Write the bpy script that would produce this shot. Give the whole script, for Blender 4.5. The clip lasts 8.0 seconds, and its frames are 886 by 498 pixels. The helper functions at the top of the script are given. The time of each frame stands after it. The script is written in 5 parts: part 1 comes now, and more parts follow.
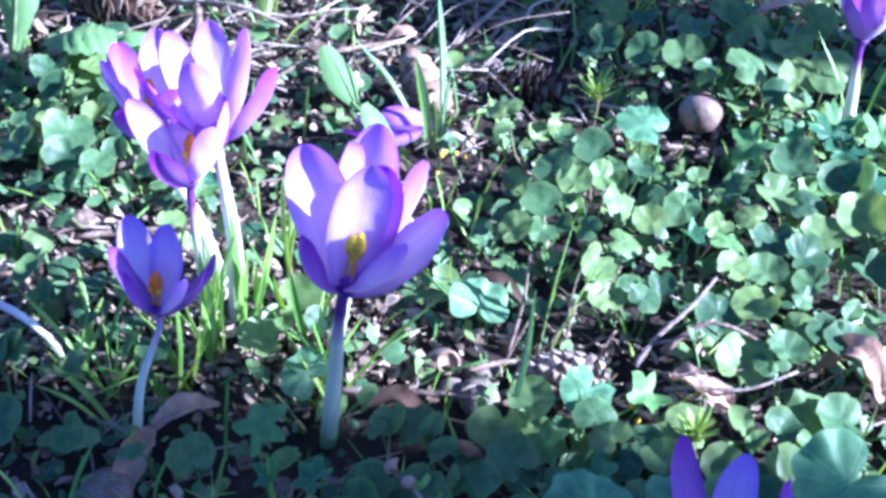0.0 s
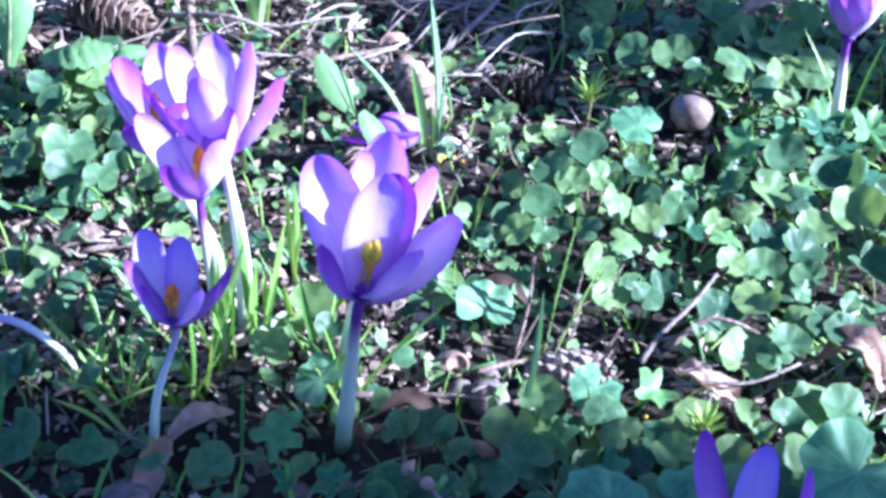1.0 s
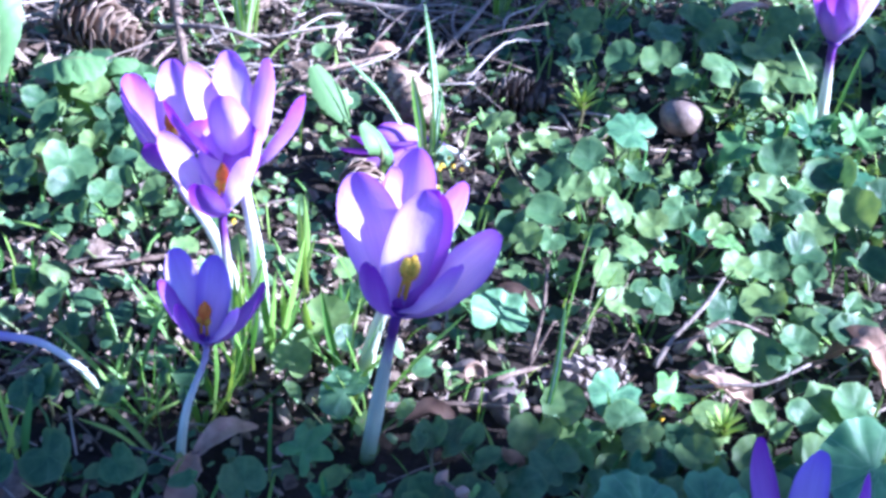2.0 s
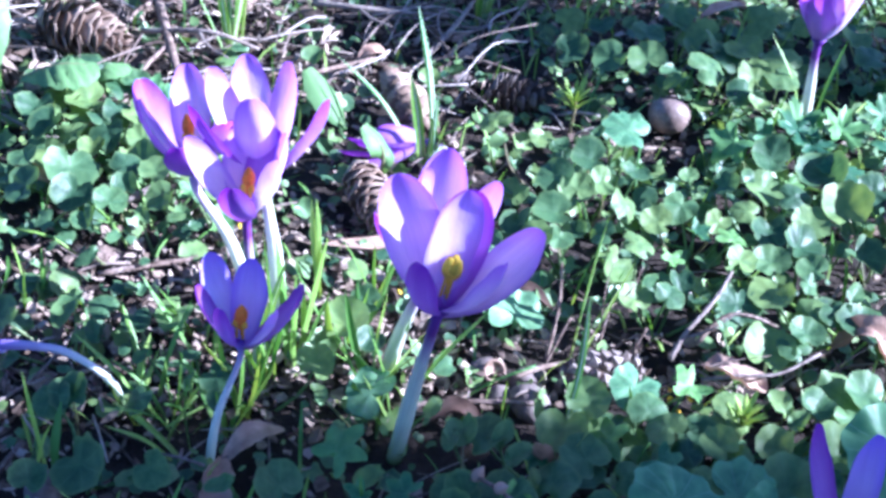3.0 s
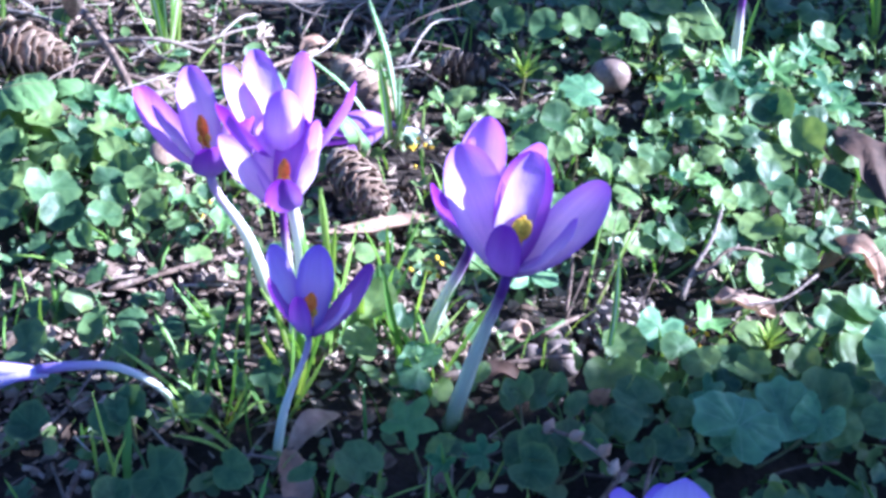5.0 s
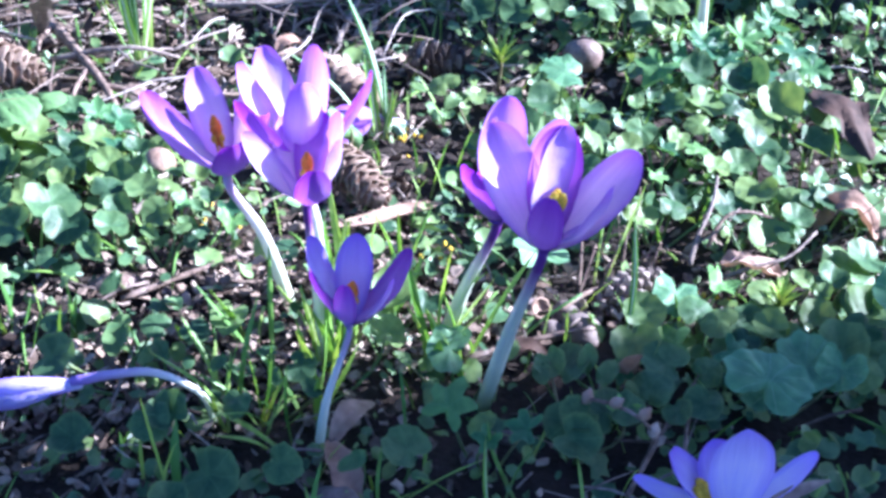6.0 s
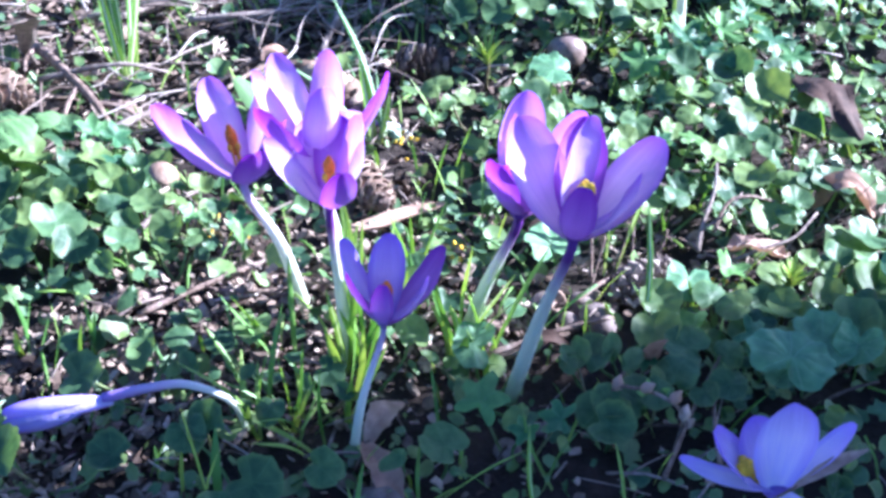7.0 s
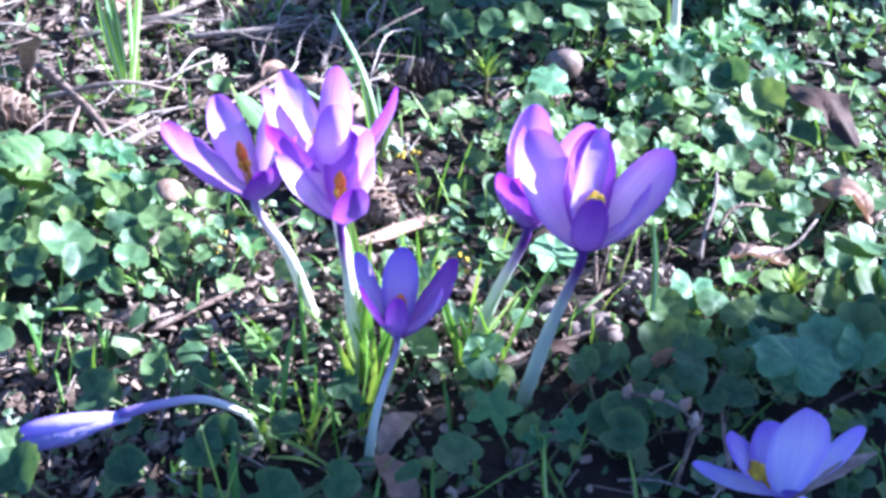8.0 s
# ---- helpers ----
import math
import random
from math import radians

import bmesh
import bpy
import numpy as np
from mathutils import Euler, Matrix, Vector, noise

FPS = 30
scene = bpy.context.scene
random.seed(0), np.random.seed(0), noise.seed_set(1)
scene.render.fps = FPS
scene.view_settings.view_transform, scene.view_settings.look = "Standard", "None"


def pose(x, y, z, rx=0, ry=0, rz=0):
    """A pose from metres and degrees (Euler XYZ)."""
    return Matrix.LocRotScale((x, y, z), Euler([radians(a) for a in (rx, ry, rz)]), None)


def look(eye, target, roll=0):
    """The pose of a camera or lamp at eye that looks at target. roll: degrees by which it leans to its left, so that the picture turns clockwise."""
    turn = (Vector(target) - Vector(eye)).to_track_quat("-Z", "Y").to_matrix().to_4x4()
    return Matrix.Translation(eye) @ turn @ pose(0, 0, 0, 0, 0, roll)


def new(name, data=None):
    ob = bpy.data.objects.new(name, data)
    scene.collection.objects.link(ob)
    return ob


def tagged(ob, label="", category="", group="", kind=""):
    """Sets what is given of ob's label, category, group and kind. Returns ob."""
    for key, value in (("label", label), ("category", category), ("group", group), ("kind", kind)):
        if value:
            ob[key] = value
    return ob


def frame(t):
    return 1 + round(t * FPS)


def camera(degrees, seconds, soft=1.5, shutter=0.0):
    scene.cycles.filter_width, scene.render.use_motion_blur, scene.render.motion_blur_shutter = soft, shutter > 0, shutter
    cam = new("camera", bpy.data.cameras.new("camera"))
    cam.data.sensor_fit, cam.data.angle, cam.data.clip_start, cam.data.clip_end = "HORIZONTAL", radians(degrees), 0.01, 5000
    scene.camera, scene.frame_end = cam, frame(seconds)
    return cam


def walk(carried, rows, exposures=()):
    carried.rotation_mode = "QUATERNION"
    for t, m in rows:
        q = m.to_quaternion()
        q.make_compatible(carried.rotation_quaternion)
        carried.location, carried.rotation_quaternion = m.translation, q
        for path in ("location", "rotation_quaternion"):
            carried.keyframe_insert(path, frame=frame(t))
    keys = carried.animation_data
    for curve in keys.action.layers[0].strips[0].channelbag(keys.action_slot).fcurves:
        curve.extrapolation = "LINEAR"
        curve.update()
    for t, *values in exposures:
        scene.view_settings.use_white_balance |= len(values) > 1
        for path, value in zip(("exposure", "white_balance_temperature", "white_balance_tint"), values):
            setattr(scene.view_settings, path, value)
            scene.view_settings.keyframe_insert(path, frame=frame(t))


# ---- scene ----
cam = camera(38.4, 8.0, soft=3.4)
PATH = [
    (0, (0.015, 0.017, 0.336), (0.058, 1.606, -0.878), 3.1),
    (0.5, (0.008, 0.015, 0.339), (0.075, 1.602, -0.876), 3.1),
    (1, (0.003, 0.012, 0.341), (0.086, 1.601, -0.87), 2.4),
    (1.5, (-0.014, 0.013, 0.346), (0.127, 1.593, -0.872), 3.2),
    (2, (-0.029, 0.012, 0.348), (0.16, 1.592, -0.864), 3.6),
    (3.5, (-0.089, 0.012, 0.348), (0.302, 1.567, -0.846), 5.8),
    (4, (-0.113, 0.013, 0.344), (0.364, 1.55, -0.842), 5.9),
    (4.5, (-0.13, 0.014, 0.343), (0.407, 1.531, -0.845), 5.2),
    (6, (-0.188, 0.024, 0.338), (0.534, 1.468, -0.842), 2.9),
    (6.5, (-0.208, 0.029, 0.334), (0.577, 1.451, -0.834), 2.6),
    (7, (-0.218, 0.033, 0.335), (0.595, 1.442, -0.828), 1.9),
    (7.5, (-0.223, 0.033, 0.338), (0.601, 1.44, -0.821), 1.4),
    (8, (-0.229, 0.034, 0.339), (0.612, 1.438, -0.81), 1.6),
]
walk(cam, [(t, look(eye, target, roll)) for t, eye, target, roll in PATH], [(0, 2.39, 4550, 24), (4, 2.36, 4680, 23), (6, 2.47, 4840, 22), (8, 2.53, 4890, 22)])

# ---- world, sun and exposure ----
SUN_AZ, SUN_EL = radians(-13), radians(30)
sun_dir = Vector((math.cos(SUN_EL) * math.cos(SUN_AZ), math.cos(SUN_EL) * math.sin(SUN_AZ), math.sin(SUN_EL)))
world = bpy.data.worlds.new("sky")
scene.world = world
world.use_nodes = True
sky = world.node_tree.nodes.new("ShaderNodeTexSky")
sky.sky_type, sky.sun_disc = "NISHITA", False
sky.ozone_density = 5.0
sky.sun_elevation, sky.sun_rotation = SUN_EL, radians(90) - SUN_AZ
back = world.node_tree.nodes["Background"]
back.inputs["Strength"].default_value = 0.047
world.node_tree.links.new(sky.outputs[0], back.inputs["Color"])
sun = new("sun", bpy.data.lights.new("sun", "SUN"))
sun.data.energy, sun.data.angle, sun.data.color = 4.8, radians(0.55), (1.0, 0.93, 0.81)
sun.matrix_world = look(sun_dir * 5, (0, 0, 0))


# ---- materials ----
def nodes_of(name):
    m = bpy.data.materials.new(name)
    m.use_nodes = True
    nt = m.node_tree
    nt.nodes.clear()
    return m, nt, nt.nodes.new("ShaderNodeOutputMaterial")


def node(nt, kind, **inputs):
    n = nt.nodes.new("ShaderNode" + kind)
    for k, v in inputs.items():
        n.inputs[k.replace("_", " ")].default_value = v
    return n


def ramp(nt, fac, *stops):
    r = nt.nodes.new("ShaderNodeValToRGB")
    e = r.color_ramp.elements
    while len(e) < len(stops):
        e.new(0.5)
    for el, (p, c) in zip(e, stops):
        el.position, el.color = p, (*c, 1)
    nt.links.new(fac, r.inputs["Fac"])
    return r.outputs["Color"]


def mixed(nt, a, b, fac, mode="MIX"):
    n = nt.nodes.new("ShaderNodeMix")
    n.data_type, n.blend_type = "RGBA", mode
    for value, socket in ((fac, n.inputs["Factor"]), (a, n.inputs["A"]), (b, n.inputs["B"])):
        if isinstance(value, bpy.types.NodeSocket):
            nt.links.new(value, socket)
        else:
            socket.default_value = (*value, 1) if isinstance(value, tuple) else value
    return n.outputs["Result"]


def maths(nt, op, a, b=0.0):
    n = nt.nodes.new("ShaderNodeMath")
    n.operation = op
    for i, value in enumerate((a, b)):
        if isinstance(value, bpy.types.NodeSocket):
            nt.links.new(value, n.inputs[i])
        else:
            n.inputs[i].default_value = value
    return n.outputs[0]


def grain(nt, scale, detail=4.0, stretch=(1, 1, 1), source="Object"):
    tc = nt.nodes.new("ShaderNodeTexCoord")
    mp = nt.nodes.new("ShaderNodeMapping")
    mp.inputs["Scale"].default_value = stretch
    nt.links.new(tc.outputs[source], mp.inputs["Vector"])
    n = node(nt, "TexNoise", Scale=scale, Detail=detail)
    nt.links.new(mp.outputs[0], n.inputs["Vector"])
    return n.outputs["Fac"]


def bumped(nt, height, strength, distance):
    b = node(nt, "Bump", Strength=strength, Distance=distance)
    nt.links.new(height, b.inputs["Height"])
    return b.outputs["Normal"]


def chance(nt, island):
    if island:
        return nt.nodes.new("ShaderNodeNewGeometry").outputs["Random Per Island"]
    return nt.nodes.new("ShaderNodeObjectInfo").outputs["Random"]


def sheet_material(name, colour_maker, through_share, rough, spec, tint=(1, 1, 1), bump_scale=900.0, island=False, through_gain=1.0):
    """A thin living sheet: gloss and colour on the face, light passing through it."""
    m, nt, out = nodes_of(name)
    col = colour_maker(nt, island)
    p = node(nt, "BsdfPrincipled", Roughness=rough)
    p.inputs["Specular IOR Level"].default_value = spec
    nt.links.new(col, p.inputs["Base Color"])
    tr = nt.nodes.new("ShaderNodeBsdfTranslucent")
    nt.links.new(mixed(nt, col, tuple(c * through_gain for c in tint), 1.0, "MULTIPLY"), tr.inputs["Color"])
    n = bumped(nt, mixed(nt, grain(nt, bump_scale, 3), grain(nt, bump_scale * 0.28, 2), 0.6), 0.5, 0.0009)
    nt.links.new(n, p.inputs["Normal"])
    mx = node(nt, "MixShader", Fac=through_share)
    nt.links.new(p.outputs[0], mx.inputs[1])
    nt.links.new(tr.outputs[0], mx.inputs[2])
    nt.links.new(mx.outputs[0], out.inputs[0])
    return m


def solid_material(name, colour_maker, rough=0.8, spec=0.3, bump=(400.0, 0.5, 0.001), island=False, metal=0.0):
    m, nt, out = nodes_of(name)
    p = node(nt, "BsdfPrincipled", Roughness=rough, Metallic=metal)
    p.inputs["Specular IOR Level"].default_value = spec
    nt.links.new(colour_maker(nt, island), p.inputs["Base Color"])
    nt.links.new(bumped(nt, grain(nt, bump[0], 5), bump[1], bump[2]), p.inputs["Normal"])
    nt.links.new(p.outputs[0], out.inputs[0])
    return m


def petal_colour(deep, pale, base):
    def make(nt, island):
        uv = nt.nodes.new("ShaderNodeTexCoord").outputs["UV"]
        sx = nt.nodes.new("ShaderNodeSeparateXYZ")
        nt.links.new(uv, sx.inputs[0])
        along = ramp(nt, sx.outputs["X"], (0.0, base), (0.16, pale), (0.55, pale), (0.8, tuple(0.5 * (p + d) for p, d in zip(pale, deep))), (1.0, deep))
        edge = maths(nt, "MULTIPLY", maths(nt, "ABSOLUTE", maths(nt, "SUBTRACT", sx.outputs["Y"], 0.5)), 2.0)
        along = mixed(nt, along, deep, ramp(nt, edge, (0.6, (0, 0, 0)), (1.0, (0.7, 0.7, 0.7))))
        veins = ramp(nt, grain(nt, 1.0, 3, (2.0, 34.0, 1.0), "UV"), (0.35, (0.62, 0.55, 0.75)), (0.62, (1, 1, 1)))
        c = mixed(nt, along, veins, 0.38, "MULTIPLY")
        hue = nt.nodes.new("ShaderNodeHueSaturation")
        nt.links.new(c, hue.inputs["Color"])
        nt.links.new(maths(nt, "ADD", maths(nt, "MULTIPLY", chance(nt, False), 0.24), 0.88), hue.inputs["Value"])
        return hue.outputs[0]
    return make


def leaf_colour(dark, mid, light, vein, ribs=7.0, unit=1.0):
    def make(nt, island):
        rnd = chance(nt, island)
        c = ramp(nt, rnd, (0.0, dark), (0.5, mid), (0.86, light), (1.0, tuple(0.75 * v for v in light)))
        c = mixed(nt, c, ramp(nt, grain(nt, 200.0 * unit, 5), (0.32, (0.5, 0.6, 0.55)), (0.68, (1.25, 1.18, 1.0))), 0.85, "MULTIPLY")
        uv = nt.nodes.new("ShaderNodeTexCoord").outputs["UV"]
        sx = nt.nodes.new("ShaderNodeSeparateXYZ")
        nt.links.new(uv, sx.inputs[0])
        spread = maths(nt, "ABSOLUTE", maths(nt, "SINE", maths(nt, "MULTIPLY", sx.outputs["X"], math.pi * ribs)))
        line = ramp(nt, maths(nt, "MULTIPLY", spread, maths(nt, "ADD", sx.outputs["Y"], 0.15)), (0.0, (1, 1, 1)), (0.09, (0, 0, 0)))
        c = mixed(nt, c, light, ramp(nt, sx.outputs["Y"], (0.8, (0, 0, 0)), (1.0, (0.4, 0.4, 0.4))))
        return mixed(nt, c, vein, maths(nt, "MULTIPLY", line, 0.5))
    return make


def blade_colour(nt, island):
    rnd = chance(nt, island)
    c = ramp(nt, rnd, (0.0, (0.08, 0.2, 0.05)), (0.5, (0.18, 0.34, 0.06)), (1.0, (0.36, 0.5, 0.12)))
    uv = nt.nodes.new("ShaderNodeTexCoord").outputs["UV"]
    sx = nt.nodes.new("ShaderNodeSeparateXYZ")
    nt.links.new(uv, sx.inputs[0])
    return mixed(nt, c, mixed(nt, c, (0.45, 0.5, 0.2), 0.55), ramp(nt, sx.outputs["X"], (0.0, (1, 1, 1)), (0.35, (0, 0, 0))))


def midrib_colour(nt, island):
    c = blade_colour(nt, island)
    uv = nt.nodes.new("ShaderNodeTexCoord").outputs["UV"]
    sx = nt.nodes.new("ShaderNodeSeparateXYZ")
    nt.links.new(uv, sx.inputs[0])
    off = maths(nt, "ABSOLUTE", maths(nt, "SUBTRACT", sx.outputs["Y"], 0.5))
    return mixed(nt, c, (0.62, 0.72, 0.6), ramp(nt, off, (0.05, (1, 1, 1)), (0.12, (0, 0, 0))))


def tube_colour(nt, island):
    uv = nt.nodes.new("ShaderNodeTexCoord").outputs["UV"]
    sx = nt.nodes.new("ShaderNodeSeparateXYZ")
    nt.links.new(uv, sx.inputs[0])
    c = ramp(nt, sx.outputs["X"], (0.0, (0.4, 0.56, 0.26)), (0.12, (0.72, 0.78, 0.6)), (0.47, (0.76, 0.78, 0.68)), (0.57, (0.5, 0.36, 0.54)), (0.66, (0.17, 0.05, 0.26)), (1.0, (0.16, 0.045, 0.36)))
    return mixed(nt, c, ramp(nt, grain(nt, 1.0, 3, (3, 18, 1), "UV"), (0.3, (0.75, 0.72, 0.72)), (0.7, (1, 1, 1))), 0.7, "MULTIPLY")


def pale_tube_colour(nt, island):
    uv = nt.nodes.new("ShaderNodeTexCoord").outputs["UV"]
    sx = nt.nodes.new("ShaderNodeSeparateXYZ")
    nt.links.new(uv, sx.inputs[0])
    c = ramp(nt, sx.outputs["X"], (0.0, (0.62, 0.7, 0.48)), (0.3, (0.82, 0.84, 0.74)), (0.48, (0.82, 0.8, 0.8)), (0.64, (0.66, 0.52, 0.7)), (1.0, (0.32, 0.19, 0.62)))
    return mixed(nt, c, ramp(nt, grain(nt, 1.0, 3, (3, 18, 1), "UV"), (0.3, (0.8, 0.78, 0.78)), (0.7, (1, 1, 1))), 0.7, "MULTIPLY")


def speckled(*stops, scale=120.0, stretch=(1, 1, 1), spread=0.5):
    """Colours told apart piece by piece, with a finer mottling over them."""
    def make(nt, island):
        c = ramp(nt, chance(nt, island), *stops)
        return mixed(nt, c, ramp(nt, grain(nt, scale, 5, stretch), (0.3, (1 - spread,) * 3), (0.7, (1.15,) * 3)), 1.0, "MULTIPLY")
    return make


def mottled(*stops, scale=120.0, stretch=(1, 1, 1), fine=700.0):
    def make(nt, island):
        c = ramp(nt, grain(nt, scale, 5, stretch), *stops)
        return mixed(nt, c, ramp(nt, grain(nt, fine, 3), (0.3, (0.62, 0.62, 0.62)), (0.7, (1.1, 1.1, 1.1))), 0.8, "MULTIPLY")
    return make


VIOLET = sheet_material("violet_petal", petal_colour((0.37, 0.18, 0.66), (0.87, 0.77, 0.95), (0.5, 0.28, 0.68)), 0.42, 0.55, 0.25, (1.08, 0.66, 1.0))
DEEP = sheet_material("deep_violet_petal", petal_colour((0.27, 0.055, 0.44), (0.54, 0.33, 0.72), (0.31, 0.085, 0.46)), 0.4, 0.55, 0.25, (0.95, 0.46, 1.0))
PALE = sheet_material("blue_violet_petal", petal_colour((0.34, 0.22, 0.8), (0.66, 0.59, 0.94), (0.78, 0.76, 0.93)), 0.36, 0.55, 0.25, (1.05, 0.75, 1.1))
LILAC = sheet_material("pale_lilac_petal", petal_colour((0.42, 0.31, 0.86), (0.77, 0.73, 0.97), (0.88, 0.88, 0.95)), 0.36, 0.55, 0.25, (0.95, 0.8, 1.05))
GREENS = ((0.048, 0.105, 0.058), (0.1, 0.19, 0.088), (0.2, 0.295, 0.105))
ROUND = sheet_material("round_leaf", leaf_colour(*GREENS, (0.16, 0.3, 0.14), 7.0, 0.009), 0.36, 0.46, 0.32, (1.25, 1.15, 0.45), 4.5)
OVAL = sheet_material("oval_leaf", leaf_colour((0.055, 0.12, 0.06), (0.11, 0.2, 0.085), (0.2, 0.3, 0.11), (0.14, 0.3, 0.15), 3.0, 0.009), 0.34, 0.46, 0.32, (1.25, 1.15, 0.45), 4.5)
LOBED = sheet_material("lobed_leaf", leaf_colour((0.04, 0.12, 0.07), (0.09, 0.22, 0.1), (0.19, 0.36, 0.12), (0.2, 0.34, 0.2), 5.0, 0.009), 0.34, 0.46, 0.32, (1.25, 1.15, 0.5), 4.5)
CRINKLED = sheet_material("kidney_leaf", leaf_colour((0.11, 0.24, 0.13), (0.15, 0.31, 0.17), (0.21, 0.39, 0.21), (0.4, 0.55, 0.38), 11.0, 0.012), 0.34, 0.46, 0.32, (1.2, 1.15, 0.5), 5.0)
PUCKERED = sheet_material("puckered_leaf", leaf_colour((0.07, 0.17, 0.06), (0.1, 0.21, 0.07), (0.13, 0.25, 0.085), (0.18, 0.3, 0.12), 0.0), 0.28, 0.5, 0.35, (1.2, 1.15, 0.5), 380.0)
COVER = sheet_material("cover_leaf", leaf_colour(*GREENS, (0.14, 0.28, 0.12)), 0.26, 0.44, 0.45, (1.25, 1.15, 0.45), 420.0, True)
BLADE = sheet_material("grass_blade", blade_colour, 0.32, 0.42, 0.45, (1.25, 1.2, 0.4))
RIBBED = sheet_material("ribbed_blade", midrib_colour, 0.25, 0.42, 0.45, (1.2, 1.15, 0.5))
LAWN = sheet_material("loose_grass", blade_colour, 0.32, 0.45, 0.4, (1.25, 1.2, 0.4), 900.0, True)
TUBE = sheet_material("flower_tube", tube_colour, 0.25, 0.45, 0.35, (1, 1, 1))
PALE_TUBE = sheet_material("pale_tube", pale_tube_colour, 0.25, 0.45, 0.35, (1, 1, 1))
STALK = sheet_material("leaf_stalk", speckled((0.0, (0.1, 0.2, 0.06)), (0.6, (0.17, 0.3, 0.09)), (1.0, (0.26, 0.22, 0.12))), 0.2, 0.45, 0.4, (1.2, 1.1, 0.5))
POLLEN = solid_material("pollen_yellow", mottled((0.3, (0.85, 0.5, 0.03)), (0.7, (0.95, 0.72, 0.08)), scale=900.0), 0.8, 0.2)
STIGMA = solid_material("stigma_orange", mottled((0.3, (0.8, 0.22, 0.02)), (0.7, (0.9, 0.36, 0.05)), scale=900.0), 0.7, 0.2)
SOIL = solid_material("damp_soil", mottled((0.25, (0.015, 0.012, 0.011)), (0.55, (0.036, 0.027, 0.022)), (0.8, (0.08, 0.057, 0.044)), scale=38.0, fine=420.0), 0.9, 0.2, (350.0, 1.0, 0.002))
LITTER = solid_material("dry_litter", speckled((0.0, (0.045, 0.03, 0.023)), (0.3, (0.14, 0.098, 0.072)), (0.65, (0.34, 0.255, 0.195)), (1.0, (0.44, 0.355, 0.285)), scale=300.0), 0.85, 0.2, (500.0, 0.5, 0.001), True)
STRAW = solid_material("dry_straw", speckled((0.0, (0.1, 0.07, 0.055)), (0.45, (0.26, 0.2, 0.165)), (0.8, (0.38, 0.315, 0.27)), (1.0, (0.52, 0.45, 0.4)), scale=300.0), 0.65, 0.35, (500.0, 0.4, 0.001), True)
BARK = solid_material("twig_bark", mottled((0.3, (0.12, 0.08, 0.06)), (0.55, (0.25, 0.18, 0.14)), (0.8, (0.42, 0.34, 0.29)), scale=180.0), 0.85, 0.25, (600.0, 0.8, 0.0012))
PALE_BARK = solid_material("bleached_twig", mottled((0.3, (0.16, 0.12, 0.1)), (0.7, (0.33, 0.275, 0.235)), scale=180.0), 0.8, 0.25, (600.0, 0.8, 0.001))
CONE = solid_material("cone_scale", speckled((0.0, (0.15, 0.095, 0.065)), (0.5, (0.27, 0.185, 0.13)), (1.0, (0.44, 0.33, 0.25)), scale=2.6), 0.75, 0.3, (5.0, 0.7, 0.0006))
DARK_CONE = solid_material("dark_cone_scale", speckled((0.0, (0.05, 0.035, 0.027)), (0.7, (0.1, 0.075, 0.06)), (1.0, (0.34, 0.28, 0.24)), scale=2.6), 0.8, 0.3, (5.0, 0.7, 0.0006))
GREY_CONE = solid_material("grey_cone_scale", speckled((0.0, (0.11, 0.08, 0.065)), (0.5, (0.2, 0.155, 0.13)), (1.0, (0.34, 0.28, 0.24)), scale=2.6), 0.75, 0.3, (5.0, 0.7, 0.0006))
CORE = solid_material("cone_core", mottled((0.3, (0.05, 0.03, 0.02)), (0.7, (0.11, 0.07, 0.05)), scale=300.0), 0.9, 0.2)
DRY = sheet_material("dead_leaf", (lambda nt, island: mixed(nt, ramp(nt, chance(nt, island), (0.0, (0.33, 0.19, 0.125)), (0.5, (0.46, 0.31, 0.22)), (1.0, (0.58, 0.46, 0.37))), ramp(nt, grain(nt, 170.0, 5), (0.3, (0.55, 0.5, 0.48)), (0.7, (1.15, 1.15, 1.15))), 0.9, "MULTIPLY")), 0.15, 0.65, 0.3, (1.1, 0.9, 0.7), 500.0)
DARK_DRY = sheet_material("rotting_leaf", lambda nt, island: mixed(nt, (0.075, 0.047, 0.036), ramp(nt, grain(nt, 150.0, 5), (0.3, (0.5, 0.5, 0.5)), (0.7, (1.3, 1.2, 1.1))), 0.9, "MULTIPLY"), 0.08, 0.75, 0.25, (1.1, 0.9, 0.7), 500.0)
SHELL = solid_material("snail_shell", mottled((0.3, (0.14, 0.095, 0.078)), (0.6, (0.24, 0.175, 0.145)), (0.8, (0.33, 0.26, 0.22)), scale=220.0), 0.45, 0.5, (500.0, 0.3, 0.0006))
NUT = solid_material("nut_shell", mottled((0.3, (0.2, 0.12, 0.08)), (0.7, (0.36, 0.255, 0.18)), scale=200.0), 0.6, 0.35, (500.0, 0.4, 0.0008))
PEBBLE = solid_material("pebble", mottled((0.3, (0.1, 0.075, 0.065)), (0.7, (0.24, 0.19, 0.17)), scale=150.0), 0.75, 0.35, (500.0, 0.5, 0.0008))
TRUNK = solid_material("tree_bark", mottled((0.3, (0.06, 0.045, 0.035)), (0.7, (0.2, 0.16, 0.13)), scale=9.0, stretch=(1, 1, 0.2), fine=60.0), 0.9, 0.2, (30.0, 1.0, 0.02))
STAR = sheet_material("moss_green", leaf_colour((0.24, 0.36, 0.07), (0.3, 0.44, 0.09), (0.38, 0.5, 0.12), (0.4, 0.5, 0.18), 1.0), 0.25, 0.5, 0.3, (1.2, 1.1, 0.5))


